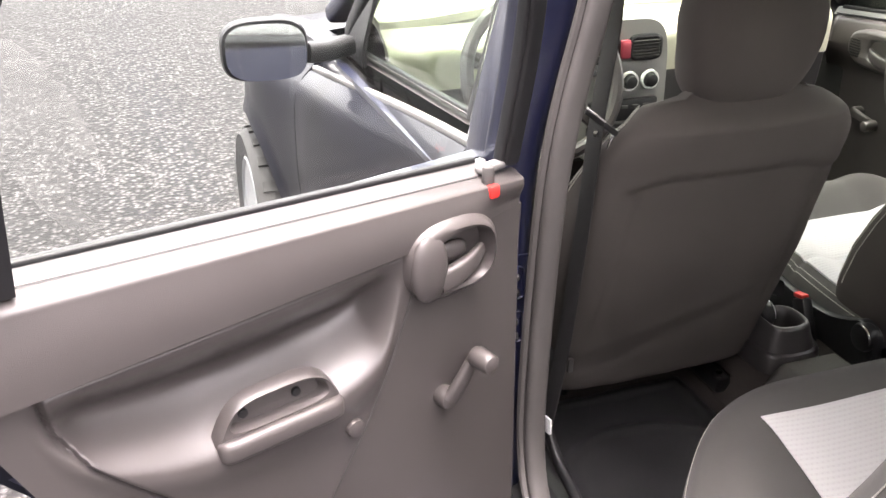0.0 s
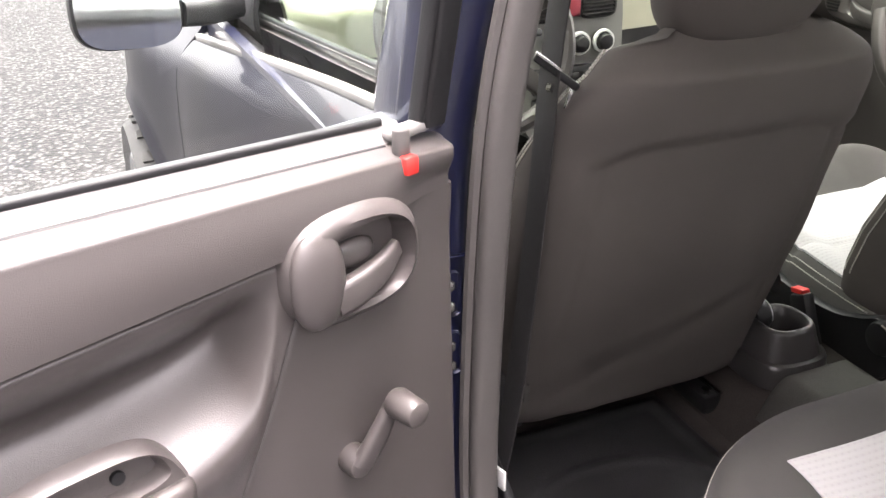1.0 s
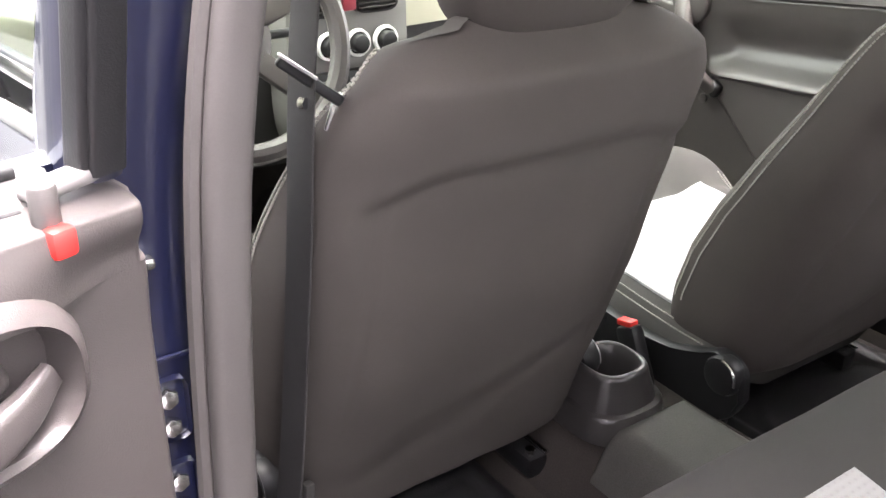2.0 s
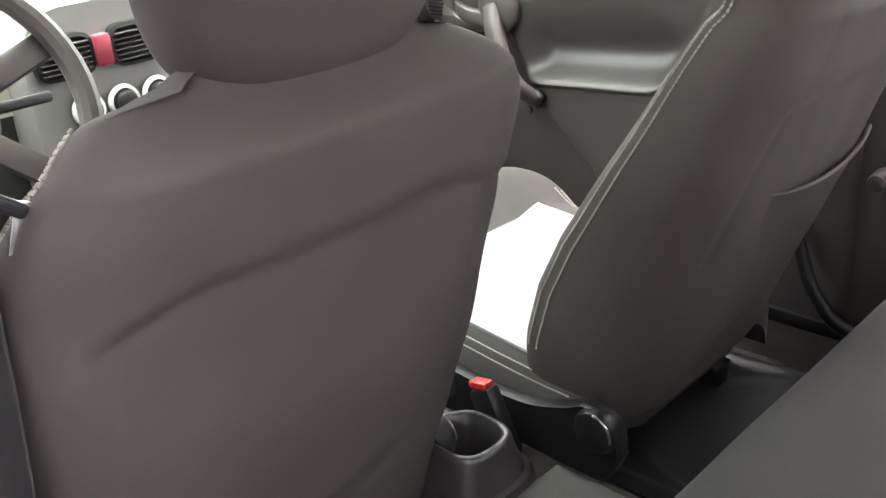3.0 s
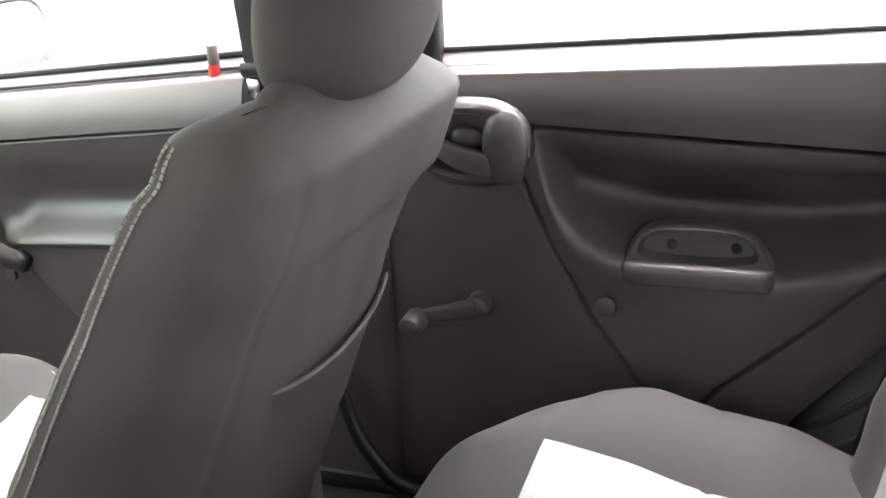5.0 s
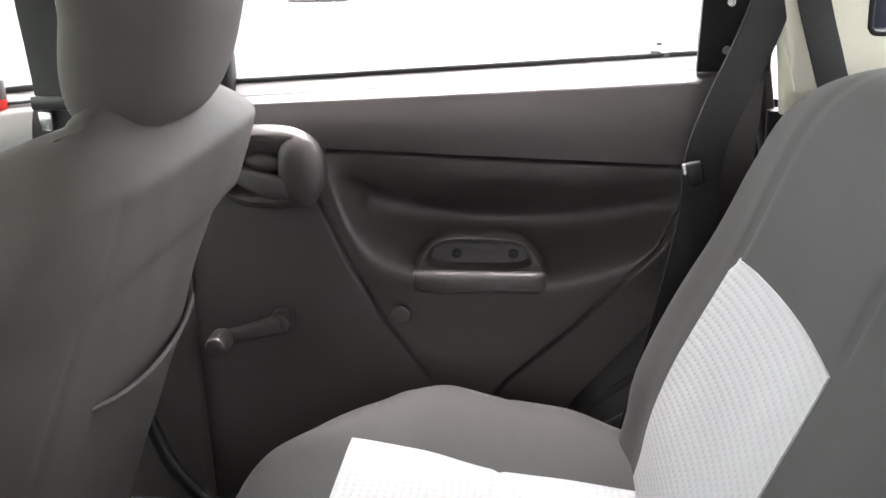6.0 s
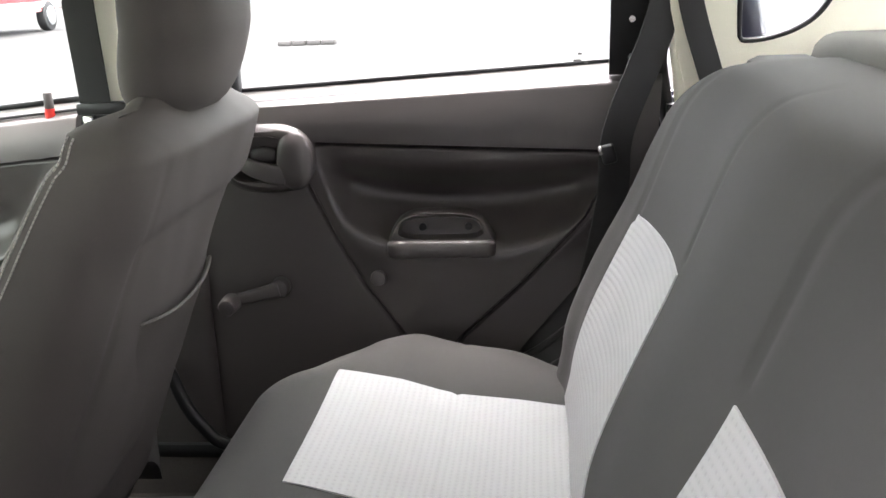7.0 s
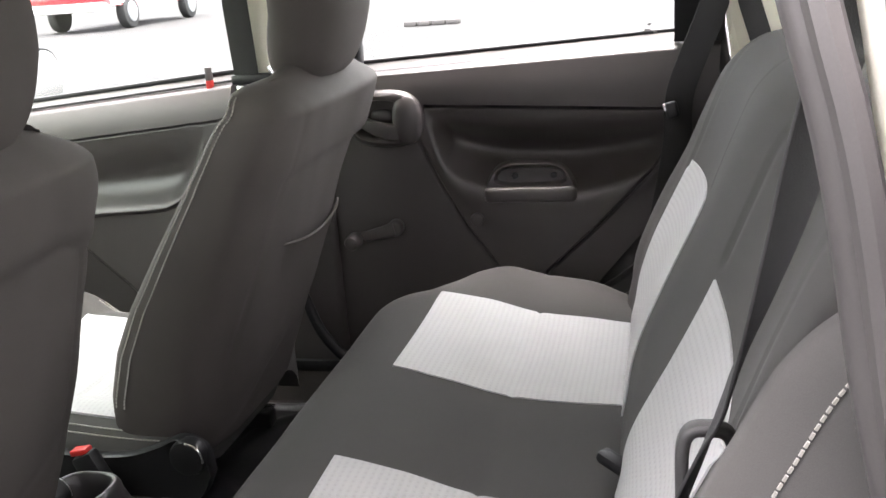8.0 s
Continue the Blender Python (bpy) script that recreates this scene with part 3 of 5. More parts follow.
def inner_handle(parent, xf, u0, z0, w, h, out, sgn=1, deep=0.034, cup=(-0.10, 0.72, 0.74), reach=1.0):
    """Oval bezel with a finger cup, a rounded boss at one end and a lever; out: how far it stands proud."""
    k = sgn
    uc, cw, ch = u0 + cup[0] * w * k, cup[1], cup[2]
    rings = [(oval(u0, z0, w + 0.012, h + 0.012), -0.02), (oval(u0, z0, w + 0.006, h + 0.008), out * 0.5), (oval(u0, z0, w - 0.004, h - 0.004), out * 0.85), (oval(u0, z0, w - 0.014, h - 0.014), out),
             (oval(uc, z0, w * cw, h * ch, 3.0), out - 0.002), (oval(uc, z0, w * (cw - 0.04), h * (ch - 0.06), 3.0), out - 0.35 * deep), (oval(uc, z0, w * (cw - 0.10), h * (ch - 0.16), 3.0), out - deep),
             (oval(uc, z0, w * 0.22, h * 0.3), out - deep - 0.003)]
    bm = dish(rings)
    bm.faces.new([v for v in bm.verts][-40:])
    bez = part("handle_bezel", bm, M_PANEL, parent, "moulded oval handle surround", xf, smooth=50)
    part("boss", bulb(u0 + 0.31 * w * k, out - 0.006, z0 - 0.03 * h, 0.20 * w, 0.013, 0.46 * h), M_PANEL, bez, "", xf, smooth=80)
    path = [(u0 + 0.20 * w * k, out - 0.006, z0 - 0.27 * h), (u0 + 0.02 * w * k, out - 0.004, z0 - 0.22 * h), (u0 - 0.18 * reach * w * k, out - 0.006, z0 - 0.13 * h), (u0 - 0.36 * reach * w * k, out - 0.014, z0 - 0.02 * h)]
    lev = part("lever", sweep(spline(path, 6), rect(0.016, h * 0.30, 0.006), up=(0, 0, 1), scale=lambda t: 1.1 - 0.5 * t ** 2), M_PANEL, bez, "pull lever", xf, smooth=60)
    part("thumb_pad", bulb(u0 - 0.06 * w * k, out - 0.024, z0 + 0.03 * h, 0.16 * w, 0.008, 0.14 * h), M_PANEL, bez, "", xf, smooth=80)
    return bez


def crank(parent, xf, u0, z0, ang, length=0.105, base=0.0):
    """Window crank: hub, arm and a turning knob at its end."""
    du, dz = math.cos(ang), math.sin(ang)
    hub = part("window_crank", cyl(0.016, 0.03, (u0, base + 0.013, z0), (90, 0, 0), bevel=0.006), M_PANEL, parent, "moulded window winder", xf)
    path = [(u0, base + 0.024, z0), (u0 + du * length * 0.4, base + 0.03, z0 + dz * length * 0.4), (u0 + du * length, base + 0.036, z0 + dz * length)]
    part("arm", sweep(spline(path, 6), rect(0.024, 0.014, 0.006), up=(0, 1, 0), scale=lambda t: 1.1 - 0.25 * t), M_PANEL, hub, "", xf)
    part("knob", cyl(0.0145, 0.040, (u0 + du * length, base + 0.054, z0 + dz * length), (90, 0, 0), r2=0.016, bevel=0.006), M_PANEL, hub, "", xf)
    return hub


def glass_n(z, n0=-0.05):
    return n0 + 0.24 * max(0, z - 0.95) + 0.05 * max(0, z - 0.95) ** 2


def side_glass(u0, u1, z0, z1, top=None):
    def f(a, b):
        ut = (u0 + (u1 - u0) * a)
        zt = z1 if top is None else top(a)
        zb = z0(ut) if callable(z0) else z0
        z = zb + (zt - zb) * b
        return (ut, glass_n(z), z)
    return sheet(f, lin(0, 1, 16), lin(0, 1, 10), 0.004, (0, 1, 0))


def frame_path(pts):
    return spline([(u, glass_n(z) + 0.004, z) for u, z in pts], 6)


def rear_door(xf, at, label):
    d = thing("rear_door", at, label, "car door", "rear doors")
    us = lin(0, 1, 330)

    def card(a, k):
        # rows below the crease for k < 1, above it for k up to 2
        z = 0.355 + (0.885 - 0.355) * min(k, 1.0) + 0.08 * max(0.0, k - 1)
        u = -0.075 + (linear1(REAR_EDGE, z) + 0.075) * a
        cr, bl = crease_r(u), belt_r(u)
        zz = 0.355 + (cr - 0.355) * k if k <= 1 else cr + (bl - cr) * (k - 1)
        return (u, rear_card(u, zz), zz)
    rows = lin(0, 0.97, 220) + lin(0.972, 1.0, 14) + lin(1.002, 1.06, 14) + lin(1.1, 2.0, 30)
    part("door_card", sheet(card, us, rows, 0.02, (0, 1, 0)), M_PANEL, d, "taupe moulded door card with a scooped upper panel", xf, smooth=60)

    def shell(a, z):
        u = -0.093 + (linear1(REAR_EDGE, z) + 0.128) * a
        return (u, -0.112, z)
    part("door_shell", sheet(shell, lin(0, 1, 20), lin(0.33, 0.935, 30), 0.03, (0, 1, 0)), M_BLUE, d, "dark blue painted door frame", xf)

    def outer(a, z):
        u = -0.100 + (linear1(REAR_EDGE, z) + 0.145) * a
        return (u, -0.135 + 0.09 * ((z - 0.62) / 0.36) ** 2 * (0.6 if z > 0.62 else 0.45), z)
    part("outer_skin", sheet(outer, lin(0, 1, 20), lin(0.30, 0.930, 30), -0.02, (0, 1, 0)), M_BLUE_DUSTY, d, "dusty dark blue outer panel", xf)
    # window surround
    part("inner_strip", sheet(lambda u, k: (u, -0.030 - 0.014 * k, belt_r(u) - 0.004 + 0.020 * k), lin(-0.03, 0.64, 30), lin(0, 1, 4), 0.01, (0, 1, 0)), M_STRIP, d, "grey window weatherstrip", xf)
    # black strip stands in for the shade inside the waist gap
    part("waist_gap_shade", sweep([(u, -0.028, belt_r(u) - 0.001) for u in lin(0.0, 0.63, 12)], rect(0.004, 0.005, 0.0015), up=(0, 1, 0)), M_BLACK, d, "", xf)
    part("glass_seal", sweep([(u, -0.048, belt_r(u) + 0.018) for u in lin(-0.01, 0.62, 14)], rect(0.008, 0.012, 0.003), up=(0, 1, 0)), M_BLACK, d, "", xf)
    fr = frame_path([(-0.058, 0.955), (-0.050, 1.15), (-0.012, 1.34), (0.05, 1.375), (0.3, 1.385), (0.52, 1.36), (0.61, 1.28), (0.655, 1.12), (0.665, 0.99)])
    part("window_frame", sweep(fr, rect(0.032, 0.05, 0.012), up=(0, 1, 0)), M_BLUE, d, "dark painted window frame", xf)
    part("frame_seal", sweep([(p.x + (0.012 if p.x < 0.1 else -0.03 if p.x > 0.55 else 0), p.y + 0.012, p.z - (0.03 if p.z > 1.3 else 0)) for p in fr], rect(0.012, 0.02, 0.004), up=(0, 1, 0)), M_BLACK, d, "black glass run channel", xf)
    part("division_plate", sheet(lambda a, b: (0.607 + 0.085 * a, glass_n(0.975 + 0.30 * b) + 0.036, 0.975 + 0.30 * b), lin(0, 1, 4), lin(0, 1, 8), 0.012, (0, 1, 0)), M_BLACK, d, "black plate behind the rear of the window", xf)
    for k in (1.002, 1.058, 1.15):
        part("screw", cyl(0.005, 0.006, (0.638, glass_n(k) + 0.040, k), (90, 0, 0), n=10), M_CHROME, d, "bright screw head", xf)
    part("strip_cap", box((0.050, 0.020, 0.011), (-0.030, -0.030, belt_r(0) + 0.009), 0.0045, (0, 4, 0), 3), M_STRIP, d, "grey strip end cap", xf)
    part("frame_trim", sweep([(p.x, p.y + 0.022, p.z) for p in fr], rect(0.026, 0.010, 0.004), up=(0, 1, 0)), M_BLACK, d, "black inner frame trim", xf)
    g = part("window_glass", side_glass(-0.045, 0.615, lambda u: belt_r(u), 1.37, lambda a: 1.36 - 0.06 * a ** 4), M_GLASS, d, "wound-up clear window glass", xf)
    g.visible_shadow = False
    if at[0] > 0:
        for du, z, w_ in ((0.564, 1.006, 0.006), (0.560, 0.996, 0.012), (0.574, 0.992, 0.007)):
            part("etched_mark", box((w_, 0.001, 0.003), (du, glass_n(z) + 0.004, z)), M_STRIP, g, "pale etched mark", xf)
    # fittings
    inner_handle(d, xf, 0.072, 0.862, 0.144, 0.102, 0.022)
    if at[0] < 0:
        crank(d, xf, 0.078, 0.638, CRANK[0], 0.074, -0.016)
    else:
        crank(d, xf, 0.071, 0.644, CRANK[1], 0.078, -0.012)

    def pull_outline(z0, w, h):
        # wider at the bar than at the top
        return [(0.342 + (a - 0.342) * (1 - 0.26 * smoothstep(0.70, 0.775, b)), b) for a, b in oval(0.342, z0, w, h, 3.4)]
    rings = [(pull_outline(0.730, 0.186, 0.086), -0.012), (pull_outline(0.730, 0.182, 0.082), 0.003), (pull_outline(0.730, 0.174, 0.074), 0.008), (pull_outline(0.744, 0.160, 0.040), 0.007),
             (pull_outline(0.743, 0.154, 0.034), 0.001), (pull_outline(0.742, 0.146, 0.028), -0.010), (pull_outline(0.742, 0.06, 0.010), -0.011)]
    bm = dish(rings)
    bm.faces.new([v for v in bm.verts][-40:])
    grab = part("grab_cup", bm, M_PANEL, d, "moulded door pull cup", xf)
    part("pull_bar", sweep(spline([(0.262, 0.002, 0.708), (0.272, 0.012, 0.709), (0.342, 0.014, 0.710), (0.412, 0.012, 0.709), (0.422, 0.002, 0.708)], 5), rect(0.018, 0.030, 0.0085), up=(0, 0, 1)), M_PANEL, grab, "", xf)
    for u in (0.312, 0.386):
        part("screw", cyl(0.0065, 0.006, (u, -0.009, 0.741), (90, 0, 0), n=12, bevel=0.0015), M_BLACK, grab, "dark screw head", xf)
    part("plug", cyl(0.013, 0.010, (0.237, 0.006, 0.660), (90, 0, 0), bevel=0.003), M_PANEL, d, "round trim plug", xf)
    pin = part("lock_pin", cyl(0.0085, 0.034, (-0.004, -0.008, belt_r(0) + 0.004), (0, 0, 0), n=14, bevel=0.002), M_RUBBER, d, "grey lock button", xf)
    part("lock_band", box((0.017, 0.014, 0.019), (-0.004, 0.002, belt_r(0) - 0.012), 0.004), M_RED, pin, "red band", xf)
    return d


CRANK = (radians(120), radians(192))
TH = radians(70)
LEFT_OPEN = place((-0.80, -0.145, 0.02), (-math.sin(TH), -math.cos(TH), 0), (math.cos(TH), -math.sin(TH), 0))
RIGHT_REAR = place((0.66, -0.074, 0), (0, -1, 0), (-1, 0, 0))
rear_door(LEFT_OPEN, (-0.80, -0.145, 0.33), "open dark blue rear door with taupe inner card")
rear_door(RIGHT_REAR, (0.66, -0.074, 0.33), "closed rear door with dark grey inner card")

# ---- front doors: u runs from the hinge (0) to the rear edge (0.80)
BOWL_F = ((0.32, 0.682), (0.375, 0.678), (0.45, 0.682), (0.60, 0.690), (0.64, 0.698), (0.675, 0.72), (0.70, 0.76), (0.722, 0.81), (0.74, 0.85))

BOWL_F_FINE = [(p.x, p.z) for p in spline([(a, 0, b) for a, b in BOWL_F], 8)]


def belt_f(u):
    return 0.875 + 0.085 * u


def crease_f(u):
    return 0.803 + 0.09 * u


def front_card(u, z):
    """Depth of the front door card: top roll, long scoop with a shelf, lower panel stepping back toward the hinge."""
    c, b = crease_f(u), belt_f(u)
    edge = linear1([(0.40, 0.60), (0.52, 0.50), (0.64, 0.37), (0.80, 0.29)], z)
    back = -0.018 * (1 - smoothstep(edge - 0.012, edge + 0.012, u))
    if z > c:
        k = (z - c) / (b - c)
        n = 0.006 + 0.006 * math.sin(math.pi * min(1.0, 0.9 * k)) - 0.022 * k - 0.024 * smoothstep(0.80, 1.02, k) ** 2
        return n - 0.012 * (1 - smoothstep(0.0, 0.03, u))
    n = back + (0.006 - back) * (1 - smoothstep(0.0, 0.09, c - z)) * (1 - smoothstep(0.32, 0.37, u))
    if 0.32 < u < 0.74:
        low = linear1(BOWL_F_FINE, u)
        k = (c - z) / max(1e-4, c - low)
        ends = smoothstep(0.325, 0.40, u) * smoothstep(0.74, 0.64, u)
        n += 0.003 * (1 - smoothstep(0.0, 0.10, k)) * smoothstep(0.33, 0.37, u)
        n -= 0.042 * ends * math.sin(math.pi * min(1.0, max(0.0, k)) ** 1.5) ** 1.6
        n += 0.012 * ends * smoothstep(0.78, 1.0, k) * (1 - smoothstep(1.0, 1.05, k))
    return n - 0.008 * math.exp(-((z - c) / 0.0045) ** 2) * smoothstep(0.33, 0.36, u)


def front_door(xf, at, label, skin_mat):
    d = thing("front_door", at, label, "car door", "front doors")

    def card(u, k):
        cr, bl = crease_f(u), belt_f(u)
        zz = 0.36 + (cr - 0.36) * k if k <= 1 else cr + (bl - cr) * (k - 1)
        return (u, front_card(u, zz), zz)
    rows = lin(0, 0.97, 180) + lin(0.972, 1.0, 12) + lin(1.004, 1.1, 12) + lin(1.15, 2.0, 24)
    part("door_card", sheet(card, lin(0.0, 0.80, 260), rows, 0.02, (0, 1, 0)), M_PANEL, d, "taupe moulded door card with a scooped armrest", xf, smooth=60)
    part("door_shell", sheet(lambda u, z: (u, -0.108, z), lin(-0.03, 0.82, 20), lin(0.33, 0.895, 20), 0.02, (0, 1, 0)), M_BLUE, d, "", xf)

    def outer(u, z):
        y = 0.97 - u
        zz = 0.30 + (z - 0.30) * (0.845 + 0.105 * u - 0.30) / 0.62
        return (u, 0.66 - flank_x(y, zz), zz)
    part("outer_skin", sheet(outer, lin(-0.03, 0.90, 40), lin(0.30, 0.92, 40), -0.015, (0, 1, 0)), skin_mat, d, "dusty dark blue outer door panel", xf)
    part("inner_strip", sheet(lambda u, k: (u, -0.030 - 0.014 * k, belt_f(u) - 0.004 + 0.020 * k), lin(-0.02, 0.81, 30), lin(0, 1, 4), 0.01, (0, 1, 0)), M_STRIP, d, "grey window weatherstrip", xf)
    part("outer_strip", sweep([(u, 0.66 - flank_x(0.97 - u, 0.845 + 0.105 * u) + 0.010, 0.850 + 0.105 * u) for u in lin(-0.02, 0.90, 14)], rect(0.016, 0.016, 0.005), up=(0, 1, 0)), M_STRIP, d, "grey outer waist moulding", xf)
    # shade of the waist gap, drawn as a black strip
    part("waist_gap_shade", sweep([(u, -0.026, belt_f(u) + 0.001) for u in lin(0.0, 0.80, 12)], rect(0.005, 0.008, 0.002), up=(0, 1, 0)), M_BLACK, d, "", xf)
    part("glass_seal", sweep([(u, -0.046, belt_f(u) + 0.017) for u in lin(0.0, 0.80, 12)], rect(0.010, 0.012, 0.003), up=(0, 1, 0)), M_BLACK, d, "", xf)
    fr = frame_path([(0.83, 0.955), (0.835, 1.15), (0.80, 1.335), (0.72, 1.36), (0.55, 1.345), (0.36, 1.29), (0.15, 1.12), (0.01, 0.955), (-0.02, 0.91)])
    part("window_frame", sweep(fr, rect(0.045, 0.045, 0.012), up=(0, 1, 0)), M_BLACK, d, "black window frame", xf)

    def top(a):
        u = 0.02 + 0.79 * a
        return linear1([(0.0, 0.93), (0.15, 1.10), (0.36, 1.27), (0.55, 1.33), (0.75, 1.345), (0.81, 1.32)], u)
    g = part("window_glass", side_glass(0.02, 0.86, lambda u: belt_f(u) - 0.03, 1.34, top), M_GLASS, d, "clear front door window glass", xf)
    g.visible_shadow = False
    # handle, pull and winder
    bez = inner_handle(d, xf, 0.225, 0.815, 0.235, 0.098, 0.018, sgn=1, deep=0.022, cup=(0.02, 0.44, 0.66), reach=0.5)
    for i in range(7):
        part("grille_slat", box((0.040 - 0.012 * abs(i - 3) / 3, 0.004, 0.0032), (0.140, 0.0185, 0.812 + (i - 3) * 0.0072)), M_BLACK, bez, "", xf)
    part("pull_handle", sweep(spline([(0.288, 0.014, 0.815), (0.303, 0.030, 0.775), (0.328, 0.040, 0.722), (0.355, 0.036, 0.678), (0.378, 0.008, 0.646)], 7), rect(0.034, 0.026, 0.010), up=(0, 1, 0), scale=lambda t: 1.2 - 0.3 * t), M_PANEL, d, "slanted moulded pull handle", xf)
    part("screw", cyl(0.006, 0.006, (0.368, 0.024, 0.660), (90, 0, 0), n=10), M_BLACK, d, "", xf)
    part("pull_foot", box((0.030, 0.022, 0.034), (0.382, 0.006, 0.648), 0.009, (0, 30, 0), 3), M_BLACK, d, "dark pull handle foot", xf)
    part("plug", cyl(0.010, 0.008, (0.355, 0.004, 0.622), (90, 0, 0), bevel=0.002), M_PANEL, d, "round trim plug", xf)
    crank(d, xf, 0.165, 0.636, radians(-5), 0.095, -0.018)
    for i in range(9):
        part("speaker_slat", box((0.075 - 0.004 * i, 0.005, 0.0045), (0.085 - 0.002 * i, -0.0155, 0.548 - i * 0.0105), 0.001, (0, 8, 0), 1), M_PANEL_DARK, d, "", xf)
    pin = part("lock_pin", cyl(0.0075, 0.045, (0.75, -0.022, belt_f(0.75) + 0.012), n=14, bevel=0.002), M_RUBBER, d, "grey lock button", xf)
    part("lock_band", cyl(0.0082, 0.02, (0.75, -0.022, belt_f(0.75) - 0.002), n=14), M_RED, pin, "red band", xf)
    # door mirror
    cx, cn, cz = 0.17, -0.29, 0.945
    rings = []
    for dy, sc in ((0.0, 0.96), (-0.012, 1.0), (-0.04, 0.97), (-0.075, 0.80), (-0.095, 0.45)):
        rings.append([(cx + dy, cn + (a - cx) * sc, cz + (b - cz) * sc) for a, b in oval(cx, cz, 0.19, 0.135, 3.2)])
    mir = part("mirror_housing", skin(rings), M_BLACK, d, "black plastic door mirror", xf)
    part("mirror_glass", skin([[(cx + k + (a - cx) * 0.10 - (b - cz) * 0.10, cn + (a - cx) * 0.9, cz + (b - cz) * 0.88) for a, b in oval(cx, cz, 0.19, 0.135, 3.2)] for k in (0.012, 0.015)]), M_MIRROR, mir, "silvered mirror glass", xf)
    part("mirror_arm", sweep(spline([(0.15, -0.20, 0.93), (0.13, -0.15, 0.925), (0.09, -0.09, 0.925)], 5), rect(0.05, 0.045, 0.015), up=(0, 0, 1)), M_BLACK, mir, "", xf)
    part("sail_plate", sheet(lambda a, b: (0.0 + 0.15 * a, glass_n(0.9 + 0.2 * b * a) - 0.012, belt_f(0.1) + (0.02 + 0.15 * a) * b), lin(0, 1, 6), lin(0, 1, 6), 0.01, (0, 1, 0)), M_BLACK, mir, "", xf)
    return d


RIGHT_FRONT = place((0.66, 0.97, 0), (0, -1, 0), (-1, 0, 0))
LEFT_FRONT = place((-0.66, 0.97, 0), (0, -1, 0), (1, 0, 0))
front_door(RIGHT_FRONT, (0.66, 0.97, 0.33), "closed front door with taupe inner card", M_BLUE)
front_door(LEFT_FRONT, (-0.66, 0.97, 0.33), "closed front door in dusty dark blue with black mirror", M_BLUE_DUSTY)


# ==== wheels ====
def wheel(x, y, s):
    wv = thing("wheel", (x, y, 0), "road wheel with black tyre and silver cover", "wheel", "road wheels")
    prof = [(0.20, -0.075), (0.265, -0.085), (0.28, -0.065), (0.285, -0.03), (0.285, 0.03), (0.28, 0.065), (0.265, 0.085), (0.20, 0.075)]
    rings = []
    for i in range(48):
        a = 2 * math.pi * i / 48
        rings.append([(x + s * w_, y + r * math.cos(a), WHEEL_Z + r * math.sin(a)) for r, w_ in prof])
    rings.append(rings[0])
    bm = skin(rings, caps=False)
    bmesh.ops.remove_doubles(bm, verts=bm.verts, dist=1e-5)
    bmesh.ops.recalc_face_normals(bm, faces=bm.faces)
    tyre = part("tyre", bm, M_TYRE, wv)
    for k in range(44):
        a = 2 * math.pi * k / 44
        part("tread_block", box((0.13, 0.03, 0.006), (x, y + 0.2835 * math.cos(a), WHEEL_Z + 0.2835 * math.sin(a)), 0, (math.degrees(a) - 90, 0, 0)), M_TYRE, tyre) if k % 2 else None
    rim_prof = [(0.205, 0.07), (0.19, 0.078), (0.165, 0.055), (0.12, 0.062), (0.06, 0.075), (0.03, 0.078)]
    rings = [[(x + s * w_, y + r * math.cos(2 * math.pi * i / 48), WHEEL_Z + r * math.sin(2 * math.pi * i / 48)) for i in range(48)] for r, w_ in rim_prof]
    cov = part("wheel_cover", skin(rings), M_RIM, wv, "silver plastic wheel cover")
    for k in range(9):
        a = 360 * k / 9
        part("slot", box((0.012, 0.035, 0.05), (x + s * 0.058, y + 0.142 * math.cos(radians(a)), WHEEL_Z + 0.142 * math.sin(radians(a))), 0.008, (a - 90, 0, 0)), M_BLACK, cov)
    return wv


for s in (-1, 1):
    wheel(s * 0.865, WHEEL_Y, s)
    wheel(s * 0.69, -1.0, s)


# ==== front seats ====
THICK = ((0.40, 0.09), (0.415, 0.135), (0.44, 0.172), (0.48, 0.198), (0.53, 0.214), (0.60, 0.222), (0.675, 0.214), (0.75, 0.193), (0.88, 0.156), (0.95, 0.138), (0.985, 0.110), (1.0, 0.080))
HALF_W = {
    True: ((0.40, 0.190), (0.44, 0.218), (0.50, 0.226), (0.70, 0.228), (0.78, 0.234), (0.835, 0.238), (0.865, 0.243), (0.89, 0.244), (0.91, 0.243), (0.93, 0.240), (0.945, 0.235), (0.957, 0.227), (0.968, 0.216), (0.978, 0.199), (0.986, 0.181), (0.992, 0.156), (0.997, 0.125)),
    False: ((0.34, 0.205), (0.40, 0.238), (0.50, 0.246), (0.70, 0.247), (0.80, 0.245), (0.85, 0.244), (0.88, 0.242), (0.90, 0.238), (0.92, 0.230), (0.935, 0.220), (0.95, 0.207), (0.963, 0.193), (0.974, 0.177), (0.983, 0.158), (0.990, 0.136), (0.997, 0.105)),
}


def seat_back_y(z, y0, tilt):
    return y0 + (0.94 - z) * tilt + 0.05 * smoothstep(0.955, 1.005, z)


def front_round(z, pocket):
    """How square the front corners of a backrest are: boxy bolsters, rounded shoulders."""
    return 5.0 - (1.5 * smoothstep(0.965, 1.0, z) if pocket else 2.8 * smoothstep(0.76, 0.92, z))


